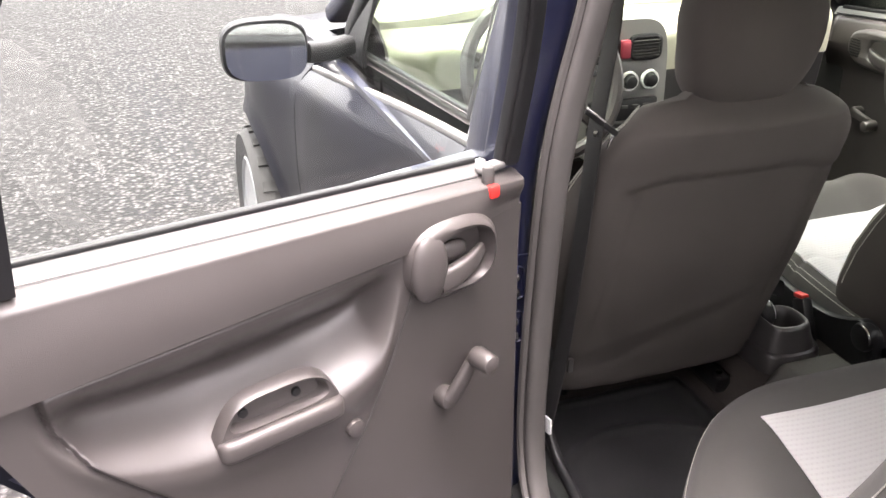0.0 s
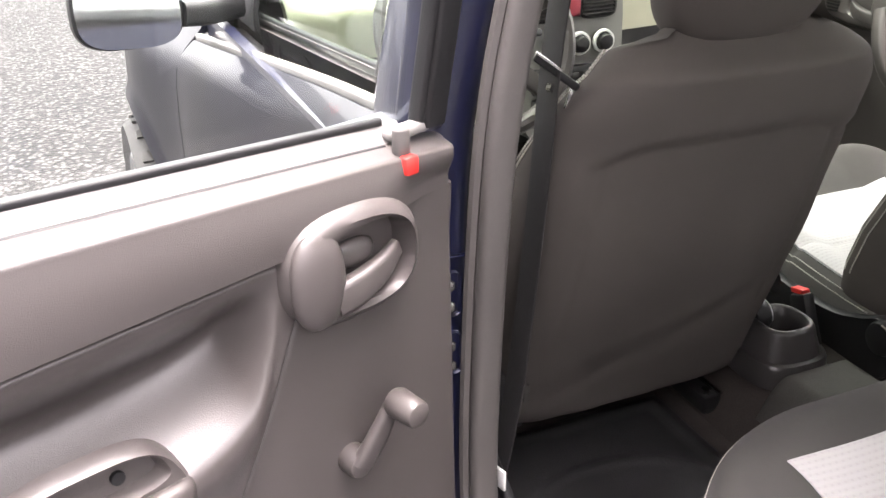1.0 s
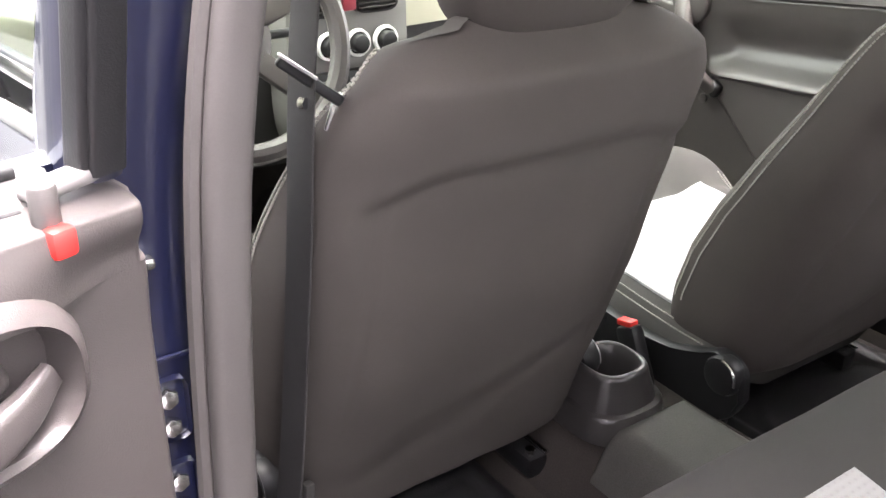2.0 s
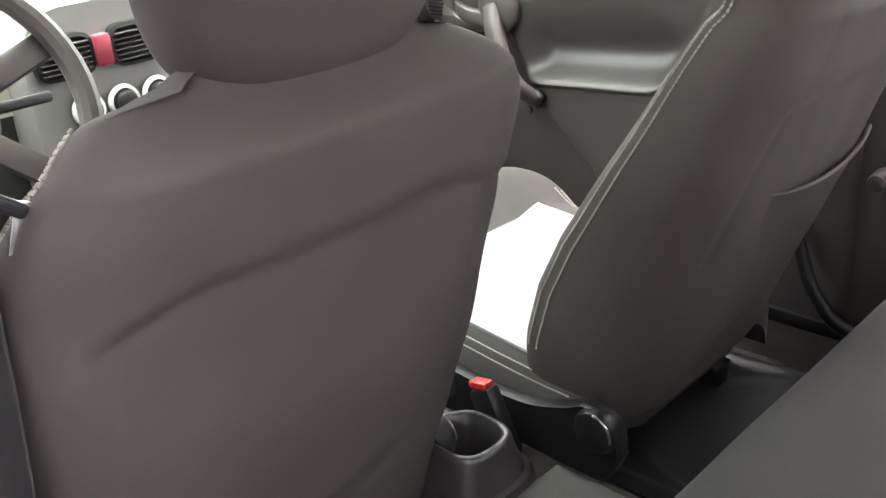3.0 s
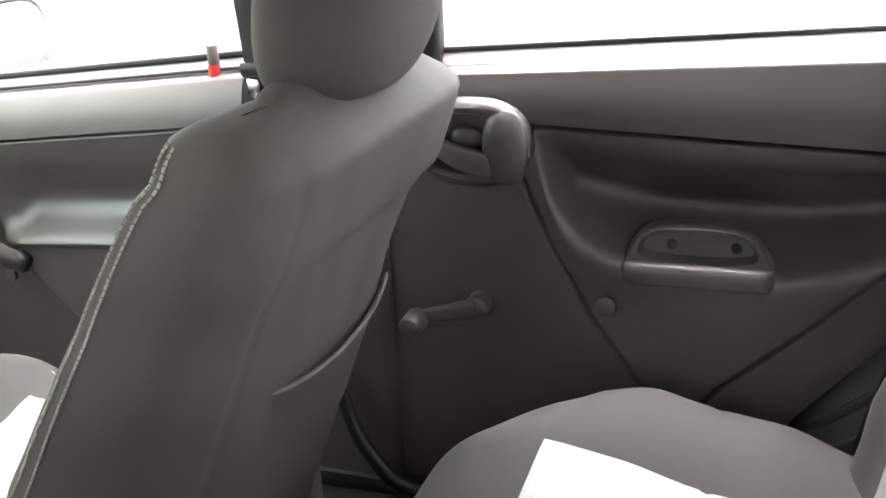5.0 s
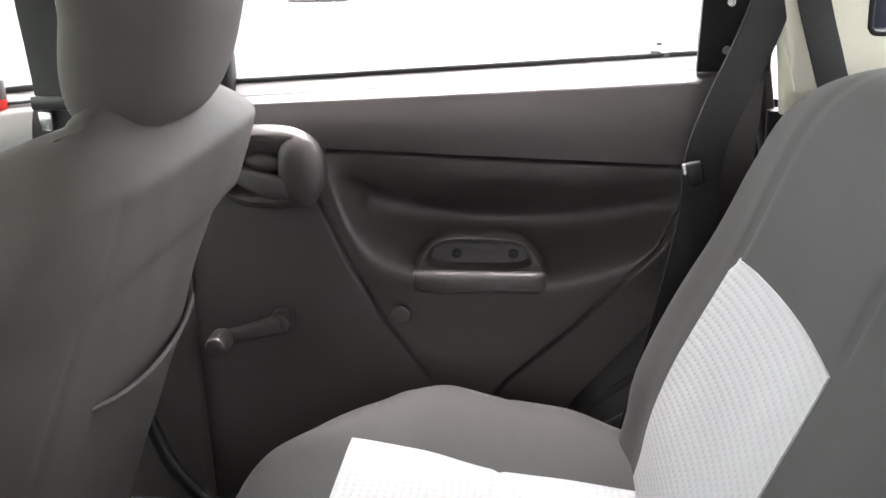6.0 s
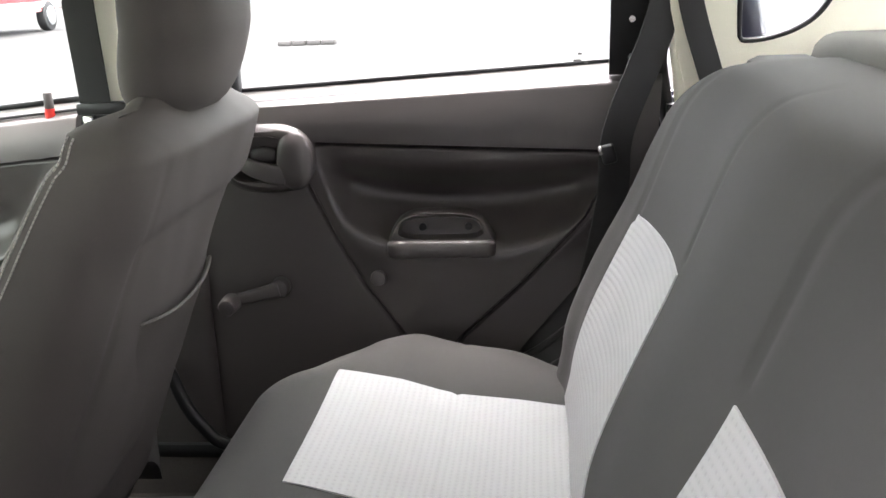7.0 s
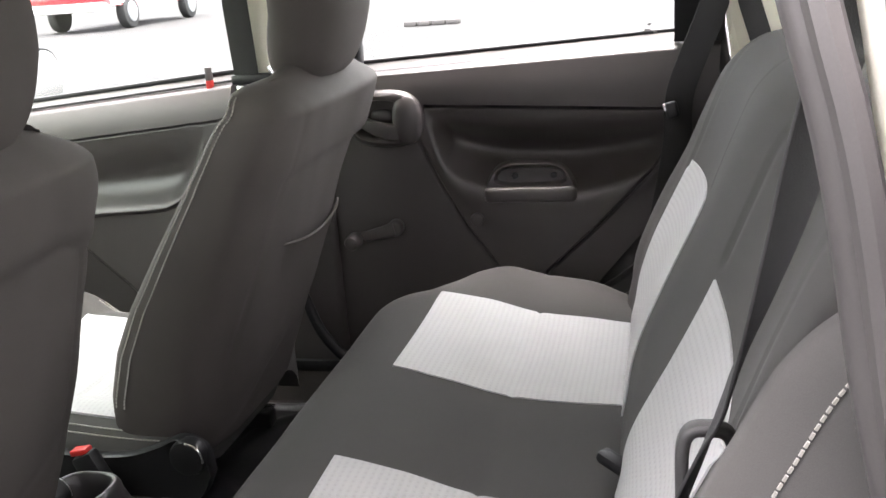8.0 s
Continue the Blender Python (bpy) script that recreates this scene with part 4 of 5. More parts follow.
def seat_back(cx, y0, tilt, pocket):
    rings = []
    n = 150
    foot = 0.40 if pocket else 0.348
    lean = 0.011 if pocket else 0.002
    for z in lin(foot, 0.94, 88) + lin(0.945, 1.003, 14):
        w = linear1(HALF_W[pocket], z - 0.008)
        th = linear1(THICK, z)
        yb = seat_back_y(z, y0, tilt) + 0.03 * smoothstep(foot + 0.025, foot, z)
        ring = []
        for i in range(n):
            a = 2 * math.pi * i / n
            c, s = math.cos(a), math.sin(a)
            if s >= 0:
                p = front_round(z, pocket)
            elif pocket:
                p = 3.0 + 0.3 * smoothstep(0.835, 0.89, z) - 0.6 * smoothstep(0.92, 0.99, z)
            else:
                p = 3.6 - 0.9 * smoothstep(0.80, 0.88, z) - 0.3 * smoothstep(0.91, 0.985, z)
            dx = w * math.copysign(abs(c) ** (2 / p), c)
            k = math.copysign(abs(s) ** (2 / p), s)
            y = yb + th * (0.5 + 0.5 * k)
            if s < 0:
                q = dx / 0.225
                # the padded upper part hangs over a crease; the cover is drawn in below it
                line = 0.864 - (0.010 if pocket else 0.024) * smoothstep(0.5, 0.95, abs(q))
                fade = smoothstep(-0.92, -0.72, q) if pocket else 1 - smoothstep(0.80, 0.96, -q)
                y += ((0.003 + 0.017 * smoothstep(0.3, 0.95, q)) if pocket else 0.009) * smoothstep(0.66, line - 0.01, z) * (1 - smoothstep(line - 0.006, line + 0.022, z)) * fade
                y += (0.0015 if pocket else 0.003) * math.exp(-((z - line) / 0.004) ** 2) * fade
                # side seams
                seam = 0.178 + (0.03 * (0.72 - z) if z < 0.72 else 0.0)
                y += (0.0035 if pocket else 0.003) * math.exp(-((abs(dx) - seam) / 0.004) ** 2) * smoothstep(0.50, 0.58, z) * (1 - 0.7 * smoothstep(0.84, 0.88, z) if pocket else z < line)
                # soft folds of the loose cover
                y += 0.005 * math.exp(-((z - 0.50 - 0.10 * q) / 0.016) ** 2) * (1 - abs(q)) - 0.003 * math.exp(-((z - 0.545 - 0.08 * q) / 0.018) ** 2) * (1 - abs(q))
                y += 0.002 * noise.noise((dx * 14 + cx * 5, z * 11, 2)) + 0.006 * noise.noise((dx * 4 + cx * 7, z * 4, 5)) + 0.0018 * noise.noise((dx * 22 + z * 9 + cx * 3, z * 5, 11))
            else:
                q = dx / 0.225
                y -= 0.03 * (1 - smoothstep(0.45, 0.8, abs(q))) * smoothstep(0.45, 0.55, z)
            ring.append((cx + dx + lean * smoothstep(0.74, 0.92, z), y, z))
        rings.append(ring)
    # the padded top rolls over
    last = rings[-1]
    my = sum(q[1] for q in last) / n
    for k, up in ((0.93, 0.004), (0.78, 0.008), (0.5, 0.011), (0.15, 0.012)):
        rings.append([(cx + (q[0] - cx) * (0.5 + 0.5 * k), my + (q[1] - my) * k, q[2] + up) for q in last])
    return skin(rings)


def headrest(cx, cy, tilt):
    rings = []
    for k in lin(-1, 1, 27):
        r = (1 - abs(k) ** 3.0) ** (1 / 2.6) if abs(k) < 1 else 0.02
        z = 1.085 + 0.103 * k
        ring = []
        for i in range(48):
            a = 2 * math.pi * i / 48
            c, s = math.cos(a), math.sin(a)
            x = (0.122 + 0.012 * k) * (0.35 + 0.65 * r) * math.copysign(abs(c) ** (2 / 2.8), c)
            y = 0.062 * (0.25 + 0.75 * r) * math.copysign(abs(s) ** (2 / 2.5), s)
            ring.append((cx + x, cy + y - (z - 1.085) * tilt * 0.6 + 0.02 * max(0, k), z))
        rings.append(ring)
    return skin(rings)


def stitch_row(pts, gap=0.0060, length=0.0045, r=0.0009):
    """Short thread stitches along a line."""
    out = bmesh.new()
    pts = [Vector(p) for p in pts]
    acc = 0.0
    for a, b in zip(pts, pts[1:]):
        seg = (b - a).length
        while acc < seg:
            p = a + (b - a) * (acc / seg)
            d = (b - a).normalized()
            m = Matrix.Translation(p) @ d.to_track_quat("Z", "Y").to_matrix().to_4x4() @ Matrix.Diagonal((r * 2, r * 2, length, 1))
            bmesh.ops.create_cube(out, size=1, matrix=m)
            acc += gap
        acc -= seg
    return out


def cushion_top(cx, x, y):
    k = min(1.0, abs(x - cx) / 0.24)
    side = 0.06 * (1 - math.sqrt(max(0.0, 1 - max(0.0, (k - 0.72) / 0.28) ** 2)))
    nose = 0.09 * (1 - math.sqrt(max(0.0, 1 - min(1.0, max(0.0, (y - 0.56) / 0.10)) ** 2)))
    roll_up = 0.048 * smoothstep(0.455, 0.575, y)
    return 0.468 + 0.020 * smoothstep(0.45, 0.72, k) - side - nose + roll_up + 0.03 * smoothstep(0.1, 0.5, y) - 0.005 * math.exp(-((y - 0.30) / 0.008) ** 2)


def cushion_pt(cx, x, y, off=0.0):
    k = abs(x - cx) / 0.24
    return (x, y - 0.10 * k ** 4 * smoothstep(0.25, 0.62, y), cushion_top(cx, x, y) + off)


def side_shield(hx, sd, y0, y1):
    """Moulded cover along the seat's side, its top edge dipping between the recliner and the front."""
    pts = [(y0 - 0.034, 0.425), (y0 - 0.026, 0.470), (y0 + 0.012, 0.486), (y0 + 0.05, 0.470), (y0 + 0.11, 0.452), (y0 + 0.20, 0.450), (y0 + 0.32, 0.462), (y1 - 0.02, 0.468), (y1, 0.43), (y1 - 0.03, 0.36), (y0 + 0.22, 0.345), (y0 + 0.06, 0.352), (y0 - 0.01, 0.385)]
    pts = [(p.y, p.z) for p in spline([(0, a, b) for a, b in pts + pts[:1]], 6)][:-1]
    my, mz = sum(p[0] for p in pts) / len(pts), sum(p[1] for p in pts) / len(pts)
    levels = ((-0.014, 0.98), (0.000, 1.0), (0.006, 0.99), (0.009, 0.96), (0.006, 0.91), (0.007, 0.5))
    return skin([[(hx + sd * d, my + (y - my) * (0.7 + 0.3 * k), mz + (z - mz) * k) for y, z in pts] for d, k in levels])


def front_seat(cx, y0, tilt, label, pocket, shift=0.0):
    st = thing("front_seat", (cx, 0.3, 0.27), label, "car seat", "front seats")
    part("backrest", seat_back(cx, y0, tilt, pocket), M_SEATBACK, st, "warm grey fabric backrest", smooth=70)
    hy = seat_back_y(1.0, y0, tilt) + (0.005 if cx > 0 else 0.022)
    part("headrest", headrest(cx + (0.008 if pocket else 0), hy, tilt), M_SEATBACK, st, "padded warm grey headrest", smooth=70)
    for dx in (-0.05, 0.05):
        part("headrest_post", cyl(0.006, 0.05, (cx + dx, hy, 1.012), n=12), M_CHROME, st, "steel headrest post")
    # seat cushion
    s0 = shift
    top = sheet(lambda x, y: Vector(cushion_pt(cx, x, y)) + Vector((0, s0, 0)), lin(cx - 0.24, cx + 0.24, 80), lin(0.06 if pocket else 0.14, 0.66, 80), 0.09)
    cush = part("cushion", top, M_FABRIC, st, "charcoal fabric seat cushion", smooth=60)
    ins = sheet(lambda x, y: Vector(cushion_pt(cx, x, y, 0.004)) + Vector((0, s0, 0)), lin(cx - 0.200, cx + 0.162, 40), lin(0.07 if pocket else 0.15, 0.47, 50), 0.006)
    part("insert", ins, M_WHITE, cush, "white mesh fabric insert")
    part("base_valance", box((0.47, 0.46, 0.10), (cx, 0.37 + s0, 0.375), 0.03), M_BLACK, st, "black plastic seat base")
    for dx in (-0.165, 0.165):
        rail = part("rail", box((0.035, 0.50, 0.035), (cx + dx, 0.34 + s0 + (0.1 if dx < 0 and not pocket else 0.0), 0.305), 0.006), M_BLACK, st, "black steel seat rail")
        end = 0.09 + s0 + (0.1 if dx < 0 and not pocket else 0.0)
        part("rail_bolt", cyl(0.008, 0.012, (cx + dx - 0.006, end + 0.014, 0.326), n=6), M_CHROME, rail)
        # glint on the rail edge, added as a thin bright strip
        part("rail_glint", box((0.008, 0.09, 0.005), (cx + dx + 0.015, end + 0.045, 0.3245), 0.0015), M_CHROME, rail, "thin bright strip for the glint along the rail edge")
    # recliner covers
    for sd in (-1, 1):
        hx = cx + sd * 0.245
        hy2 = seat_back_y(0.45, y0, tilt) + (0.05 if not pocket else 0.02 if sd < 0 else 0.09)
        part("side_cover", side_shield(hx, sd, hy2, 0.52 + s0), M_BLACK, st, "glossy black plastic seat side cover", smooth=50)
        rec = part("recliner_cover", cyl(0.030, 0.030, (hx + sd * 0.004, hy2, 0.456), (0, 90, 0), n=28, bevel=0.009), M_BLACK, st, "black recliner cover")
        part("recliner_spring", sweep([(hx + sd * 0.016, hy2 + 0.026 * math.cos(a), 0.456 + 0.026 * math.sin(a)) for a in lin(1.6, 3.3, 16)], circle(0.0022, 6), up=(1, 0, 0)), M_CHROME, rec, "bright steel spring")
        for off in (0.226, 0.217):
            part("stitching", stitch_row([Vector(cushion_pt(cx, cx + sd * off, y, 0.0012)) + Vector((0, s0, 0)) for y in lin(0.10, 0.52, 50)]), M_STITCH, cush, "pale double stitching")

        def bolster(z, q):
            # a point on the front bolster, q of the half width out
            p = front_round(z, pocket)
            return (cx + (0.011 if pocket else 0.002) * smoothstep(0.74, 0.92, z) + sd * (linear1(HALF_W[pocket], z - 0.008) * q + 0.0015), seat_back_y(z, y0, tilt) + linear1(THICK, z) * (0.5 + 0.5 * (1 - q ** p) ** (1 / p)) + 0.0015, z)
        zs_ = lin(0.52, 0.985, 80)
        part("stitching", stitch_row([bolster(z, 0.972) for z in zs_]), M_STITCH, st, "pale double stitching")
        part("stitching", stitch_row([bolster(z, 0.993) for z in zs_]), M_STITCH, st, "pale double stitching")
    if pocket:
        def flap(a, b):
            x = cx - 0.118 + 0.284 * a
            z = 0.47 + 0.278 * b
            bulge = -0.001 + 0.013 * b ** 6 * math.sin(math.pi * a ** 0.7)
            zz = z - 0.010 * b * math.sin(math.pi * a)
            q = min(0.995, abs(x - cx) / linear1(HALF_W[True], zz))
            surf = seat_back_y(zz, y0, tilt) + linear1(THICK, zz) * 0.5 * (1 - (1 - q ** 3.0) ** (1 / 3.0))
            return (x, surf - bulge, zz)
        part("map_pocket", sheet(flap, lin(0, 1, 40), lin(0, 1, 40), 0.004, (0, -1, 0)), M_SEATBACK, st, "warm grey fabric map pocket", smooth=60)
        lip = [flap(a, 1.0) for a in lin(0, 1, 24)]
        part("pocket_hem", sweep(lip, circle(0.0026, 8)), M_SEATBACK, st)
    else:
        part("hem_tab", box((0.012, 0.012, 0.03), (cx - 0.215, seat_back_y(0.455, y0, tilt) + 0.004, 0.455), 0.003), M_FABRIC, st)
    return st


front_seat(-0.306, -0.045, 0.37, "warm grey fabric driver seat with plain back", False, 0.08)
front_seat(0.325, -0.185, 0.41, "warm grey fabric passenger seat with map pocket and white insert", True, 0.0)


# ==== rear foot mats ====
def floor_mat(cx, cy, w, l):
    """Rubber mat that follows the floor, with a raised rim and moulded ribs."""
    mat = thing("floor_mat", (cx, cy, floor_z(cx, cy)), "black rubber floor mat with raised ribs on the carpet", "floor mat", "floor mats")

    def f(a, b):
        x, y = cx + w * a, cy + l * b
        edge = max(abs(a), abs(b)) * 2
        rim = 0.006 * smoothstep(0.84, 0.88, edge) * (1 - smoothstep(0.93, 0.97, edge))
        r = math.hypot(a * w / 0.20, (b * l + 0.05) / 0.16)
        ring = 0.005 * math.exp(-((r - 0.85) / 0.06) ** 2)
        return (x, y, floor_z(x, y) + 0.010 + rim + ring + 0.003 * noise.noise((x * 12, y * 12, 4)))
    part("mat_sheet", sheet(f, lin(-0.5, 0.5, 60), lin(-0.5, 0.5, 60), 0.006), M_MAT, mat, smooth=60)
    return mat


for s in (-1, 1):
    floor_mat(s * 0.40, 0.05, 0.42, 0.44)


# the grey carpet piece over the tunnel, between console and bench
def tunnel_piece(a, b):
    x, y = -0.118 + 0.176 * a, -0.20 + 0.288 * b
    edge = min(a, 1 - a, (1 - b) * 1.6) * 0.176
    return (x, y, floor_z(x, y) + 0.004 + 0.016 * math.sqrt(min(1.0, max(0.0, edge) / 0.02)))


tc = thing("tunnel_carpet", (-0.03, -0.06, 0.385), "grey felt carpet piece over the centre tunnel", "carpet")
part("carpet_pad", sheet(tunnel_piece, lin(0, 1, 40), lin(0, 1, 40), 0.004), M_FELT, tc, smooth=60)


# ==== rear bench ====
CUSH = ((-0.66, 0.52), (-0.62, 0.536), (-0.46, 0.545), (-0.36, 0.572), (-0.28, 0.588), (-0.22, 0.583), (-0.175, 0.562), (-0.15, 0.53), (-0.138, 0.49))

SIDE = ((-0.68, -0.03), (-0.60, -0.010), (-0.52, 0.017), (-0.39, 0.018), (-0.30, -0.010), (-0.24, -0.030), (-0.16, -0.030), (-0.12, -0.02))
CUSH_FINE = [(p.x, p.z) for p in spline([(a, 0, b) for a, b in CUSH], 8)]
SIDE_FINE = [(p.x, p.z) for p in spline([(a, 0, b) for a, b in SIDE], 8)]


def bench_z(x, y):
    e = abs(x + 0.005)
    z = linear1(CUSH_FINE, y) + smoothstep(0.42, 0.57, e) * linear1(SIDE_FINE, y)
    z -= 0.05 * smoothstep(0.60, 0.645, e) ** 1.5
    z -= 0.010 * math.exp(-((abs(x) - 0.31) / 0.15) ** 2) * smoothstep(-0.2, -0.35, y)
    z -= 0.003 * math.exp(-((y + 0.452) / 0.004) ** 2)
    return z + 0.0025 * noise.noise((x * 7, y * 7, 3))


def bench_pt(x, y, off=0.0):
    # the front corners are rounded in plan
    if x < -0.28:
        return (x, y - corner(x) * (y + 0.67) / 0.53, bench_z(x, y) + off)
    e = max(0.0, abs(x + 0.005) - 0.48) / 0.16
    return (x, y - 0.10 * e ** 2.2 * smoothstep(-0.45, -0.14, y), bench_z(x, y) + off)


def corner(x):
    """How far the cushion's front is cut back toward the open door."""
    return 2.9 * max(0.0, -x - 0.28) ** 2.2


bench = thing("rear_seat", (0, -0.4, 0.385), "charcoal rear bench seat with white mesh inserts", "car seat")
ys = lin(-0.67, -0.19, 50) + lin(-0.187, -0.138, 18)
part("cushion", sheet(bench_pt, lin(-0.645, 0.635, 110), ys, 0.15), M_FABRIC, bench, "charcoal fabric bench cushion", smooth=70)
for s in (-1, 1):
    # the inserts narrow a little toward the back
    def patch(a, b):
        y = -0.645 + 0.365 * b
        x0 = 0.130
        x1 = (0.455 if s > 0 else 0.412) - 0.012 * (1 - smoothstep(0.0, 0.17, y + 0.64))
        x = s * (x0 + (x1 - x0) * a)
        if s < 0:
            k = corner(x) / 0.53
            y = (y + 0.67 * k) / (1 - k)
        return bench_pt(x, y, 0.002)
    part("cushion_insert", sheet(patch, lin(0, 1, 40), lin(0, 1, 50), 0.006), M_WHITE, bench, "white mesh fabric insert", smooth=60)


BACK = ((0.50, -0.60), (0.56, -0.615), (0.64, -0.632), (0.80, -0.705), (0.90, -0.745), (0.965, -0.775), (1.0, -0.815), (1.012, -0.87))
BACK_FINE = [(p.x, p.z) for p in spline([(a, 0, b) for a, b in BACK], 8)]


def back_pt(x, z, off=0.0):
    e = abs(x)
    top = 0.035 * smoothstep(0.40, 0.62, e) ** 2 * smoothstep(0.7, 1.0, z)
    y = linear1(BACK_FINE, z)
    y -= 0.012 * math.exp(-((e - 0.31) / 0.13) ** 2) * smoothstep(0.55, 0.7, z)
    y += 0.008 * (math.exp(-((e - 0.50) / 0.05) ** 2) + math.exp(-(e / 0.1) ** 2)) * smoothstep(0.6, 0.7, z)
    # a groove for the belt, then a raised side bolster
    if x < 0:
        y -= 0.03 * math.exp(-((e - 0.562) / 0.012) ** 2)
        y += 0.045 * smoothstep(0.568, 0.600, e) - 0.14 * smoothstep(0.598, 0.665, e) ** 1.6
    else:
        y += 0.012 * smoothstep(0.50, 0.57, e) - 0.13 * smoothstep(0.565, 0.635, e) ** 1.8
    y -= 0.005 * math.exp(-((e - 0.155 - 0.02 * (z - 0.8)) / 0.006) ** 2) * (z > 0.84)
    y -= 0.005 * math.exp(-((e - 0.475 + 0.05 * (z - 0.8)) / 0.006) ** 2) * (z > 0.80)
    y += 0.002 * noise.noise((x * 8, z * 8, 9))
    return (x, y + off, z - top)


zs = lin(0.49, 0.95, 60) + lin(0.955, 1.012, 20)
part("backrest", sheet(back_pt, lin(-0.65, 0.632, 130), zs, 0.09, (0, 1, 0)), M_FABRIC, bench, "charcoal fabric bench backrest", smooth=70)
part("backrest_top", box((1.1, 0.10, 0.05), (0, -0.90, 0.985), 0.02), M_FABRIC, bench)
for s in (-1, 1):
    def bpatch(a, b):
        z = 0.535 + (0.286 - 0.014 * a) * b
        x0, x1 = 0.157 - 0.058 * (1 - b) ** 1.4, 0.472
        x = x0 + (x1 - x0) * a
        return back_pt(s * x, z, 0.002)
    part("backrest_insert", sheet(bpatch, lin(0, 1, 40), lin(0, 1, 40), 0.006, (0, 1, 0)), M_WHITE_BACK, bench, "white mesh fabric insert", smooth=60)
front = [bench_pt(x, -0.15, 0.001) for x in lin(-0.62, -0.36, 40)]
part("stitching", stitch_row(front, 0.0056, 0.0038, 0.0008), M_STITCH, bench, "pale seam stitching")
edge = [back_pt(-0.626, z, 0.001) for z in lin(0.60, 0.97, 60)]
part("stitching", stitch_row(edge, 0.0056, 0.0038, 0.0008), M_STITCH, bench, "pale seam stitching")


# ==== seat belts ====
def webbing(pts, width, name, parent, up, n=8, up_end=None):
    """A flat strap along a path, twisting from one facing to another."""
    path = spline(pts, n)
    rings = []
    for i, p in enumerate(path):
        t = i / (len(path) - 1)
        d = (path[min(i + 1, len(path) - 1)] - path[max(i - 1, 0)]).normalized()
        side = d.cross(Vector(up).lerp(Vector(up_end or up), smoothstep(0.15, 0.6, t))).normalized()
        v = side.cross(d)
        rings.append([p + side * a + v * b for a, b in rect(width, 0.0025, 0.001)])
    return part(name, skin(rings), M_BELT, parent)


b = thing("seat_belt", (-0.60, 0.02, 0.34), "black driver seat belt hanging from the centre pillar", "seat belt", "seat belts")
webbing([(-0.525, 0.04, 1.30), (-0.528, 0.04, 1.13), (-0.546, 0.04, 0.98), (-0.562, 0.04, 0.79), (-0.588, 0.04, 0.55), (-0.62, 0.045, 0.36)], 0.044, "webbing", b, (1.0, 0.05, 0))
bar = part("latch_tongue", box((0.068, 0.008, 0.010), (-0.546, 0.026, 0.970), 0.003, (0, 38, -10), 3), M_BLACK, b, "black plastic belt tongue")
part("latch_plate", box((0.014, 0.004, 0.034), (-0.524, 0.024, 0.940), 0.001, (0, 20, 0)), M_CHROME, bar, "steel latch plate")
part("latch_rim", box((0.040, 0.003, 0.004), (-0.560, 0.019, 0.986), 0.001, (0, 38, -10)), M_CHROME, bar, "thin bright edge")
part("sewn_label", box((0.004, 0.016, 0.03), (-0.650, -0.045, 0.470), 0.001, (0, 0, 15)), M_WHITE_PLASTIC, b, "small white sewn label")
part("belt_stud", cyl(0.005, 0.006, (-0.553, 0.028, 0.952), (90, 0, 30), n=10), M_CHROME, b, "belt stop stud")
part("upper_anchor", box((0.06, 0.03, 0.035), (-0.53, 0.04, 1.29), 0.01), M_BLACK, b)
b = thing("seat_belt", (0.60, 0.10, 0.34), "black passenger seat belt on the centre pillar", "seat belt", "seat belts")
webbing([(0.565, 0.095, 1.30), (0.595, 0.105, 1.10), (0.622, 0.112, 0.95), (0.636, 0.115, 0.7), (0.665, 0.12, 0.56)], 0.05, "webbing", b, (1, 0, 0.2))
gd = part("belt_guide", box((0.02, 0.086, 0.020), (0.625, 0.100, 0.952), 0.005), M_BLACK, b, "black belt guide plate")
part("latch_plate", box((0.016, 0.018, 0.026), (0.617, 0.122, 0.930), 0.004), M_CHROME, gd, "steel latch plate")
part("guide_rim", sweep(spline([(0.615, 0.060, 0.945), (0.612, 0.056, 0.962), (0.612, 0.062, 0.975)], 5), circle(0.004, 6), up=(1, 0, 0)), M_CHROME, gd)
b = thing("seat_belt", (0.60, -0.70, 0.45), "black rear seat belt beside the backrest", "seat belt", "seat belts")
webbing([(0.62, -0.792, 1.25), (0.618, -0.752, 1.06), (0.615, -0.692, 0.90), (0.622, -0.684, 0.80), (0.638, -0.655, 0.64), (0.648, -0.62, 0.48)], 0.050, "webbing", b, (1.0, 0.3, 0.0))
webbing([(0.617, -0.775, 1.25), (0.615, -0.788, 1.10), (0.612, -0.818, 0.99), (0.61, -0.842, 0.92)], 0.036, "retractor_webbing", b, (1.0, 0.1, 0))
tg = part("latch_tongue", box((0.012, 0.022, 0.030), (0.603, -0.676, 0.866), 0.005, (-15, 0, 0), 3), M_BLACK, b, "black plastic belt tongue")
part("latch_plate", box((0.003, 0.006, 0.013), (0.599, -0.664, 0.872), 0.001, (-15, 0, 0)), M_CHROME, tg, "steel latch plate")
part("upper_anchor", box((0.04, 0.06, 0.05), (0.61, -0.805, 1.26), 0.01), M_BLACK, b)
b = thing("seat_belt", (-0.60, -0.70, 0.45), "black rear seat belt with large tongue over the backrest", "seat belt", "seat belts")
webbing([(-0.615, -0.80, 1.25), (-0.595, -0.752, 1.09), (-0.58, -0.730, 0.99), (-0.555, -0.712, 0.91), (-0.518, -0.695, 0.84), (-0.53, -0.66, 0.74), (-0.58, -0.62, 0.56)], 0.045, "webbing", b, (0.66, 0.75, 0.0), up_end=(0.28, 0.96, 0.0))
loop_pts = [(-0.511 + 0.10 * (z - 0.82), y, z) for y, z in oval(-0.695, 0.808, 0.034, 0.066, 3.6, 32)]
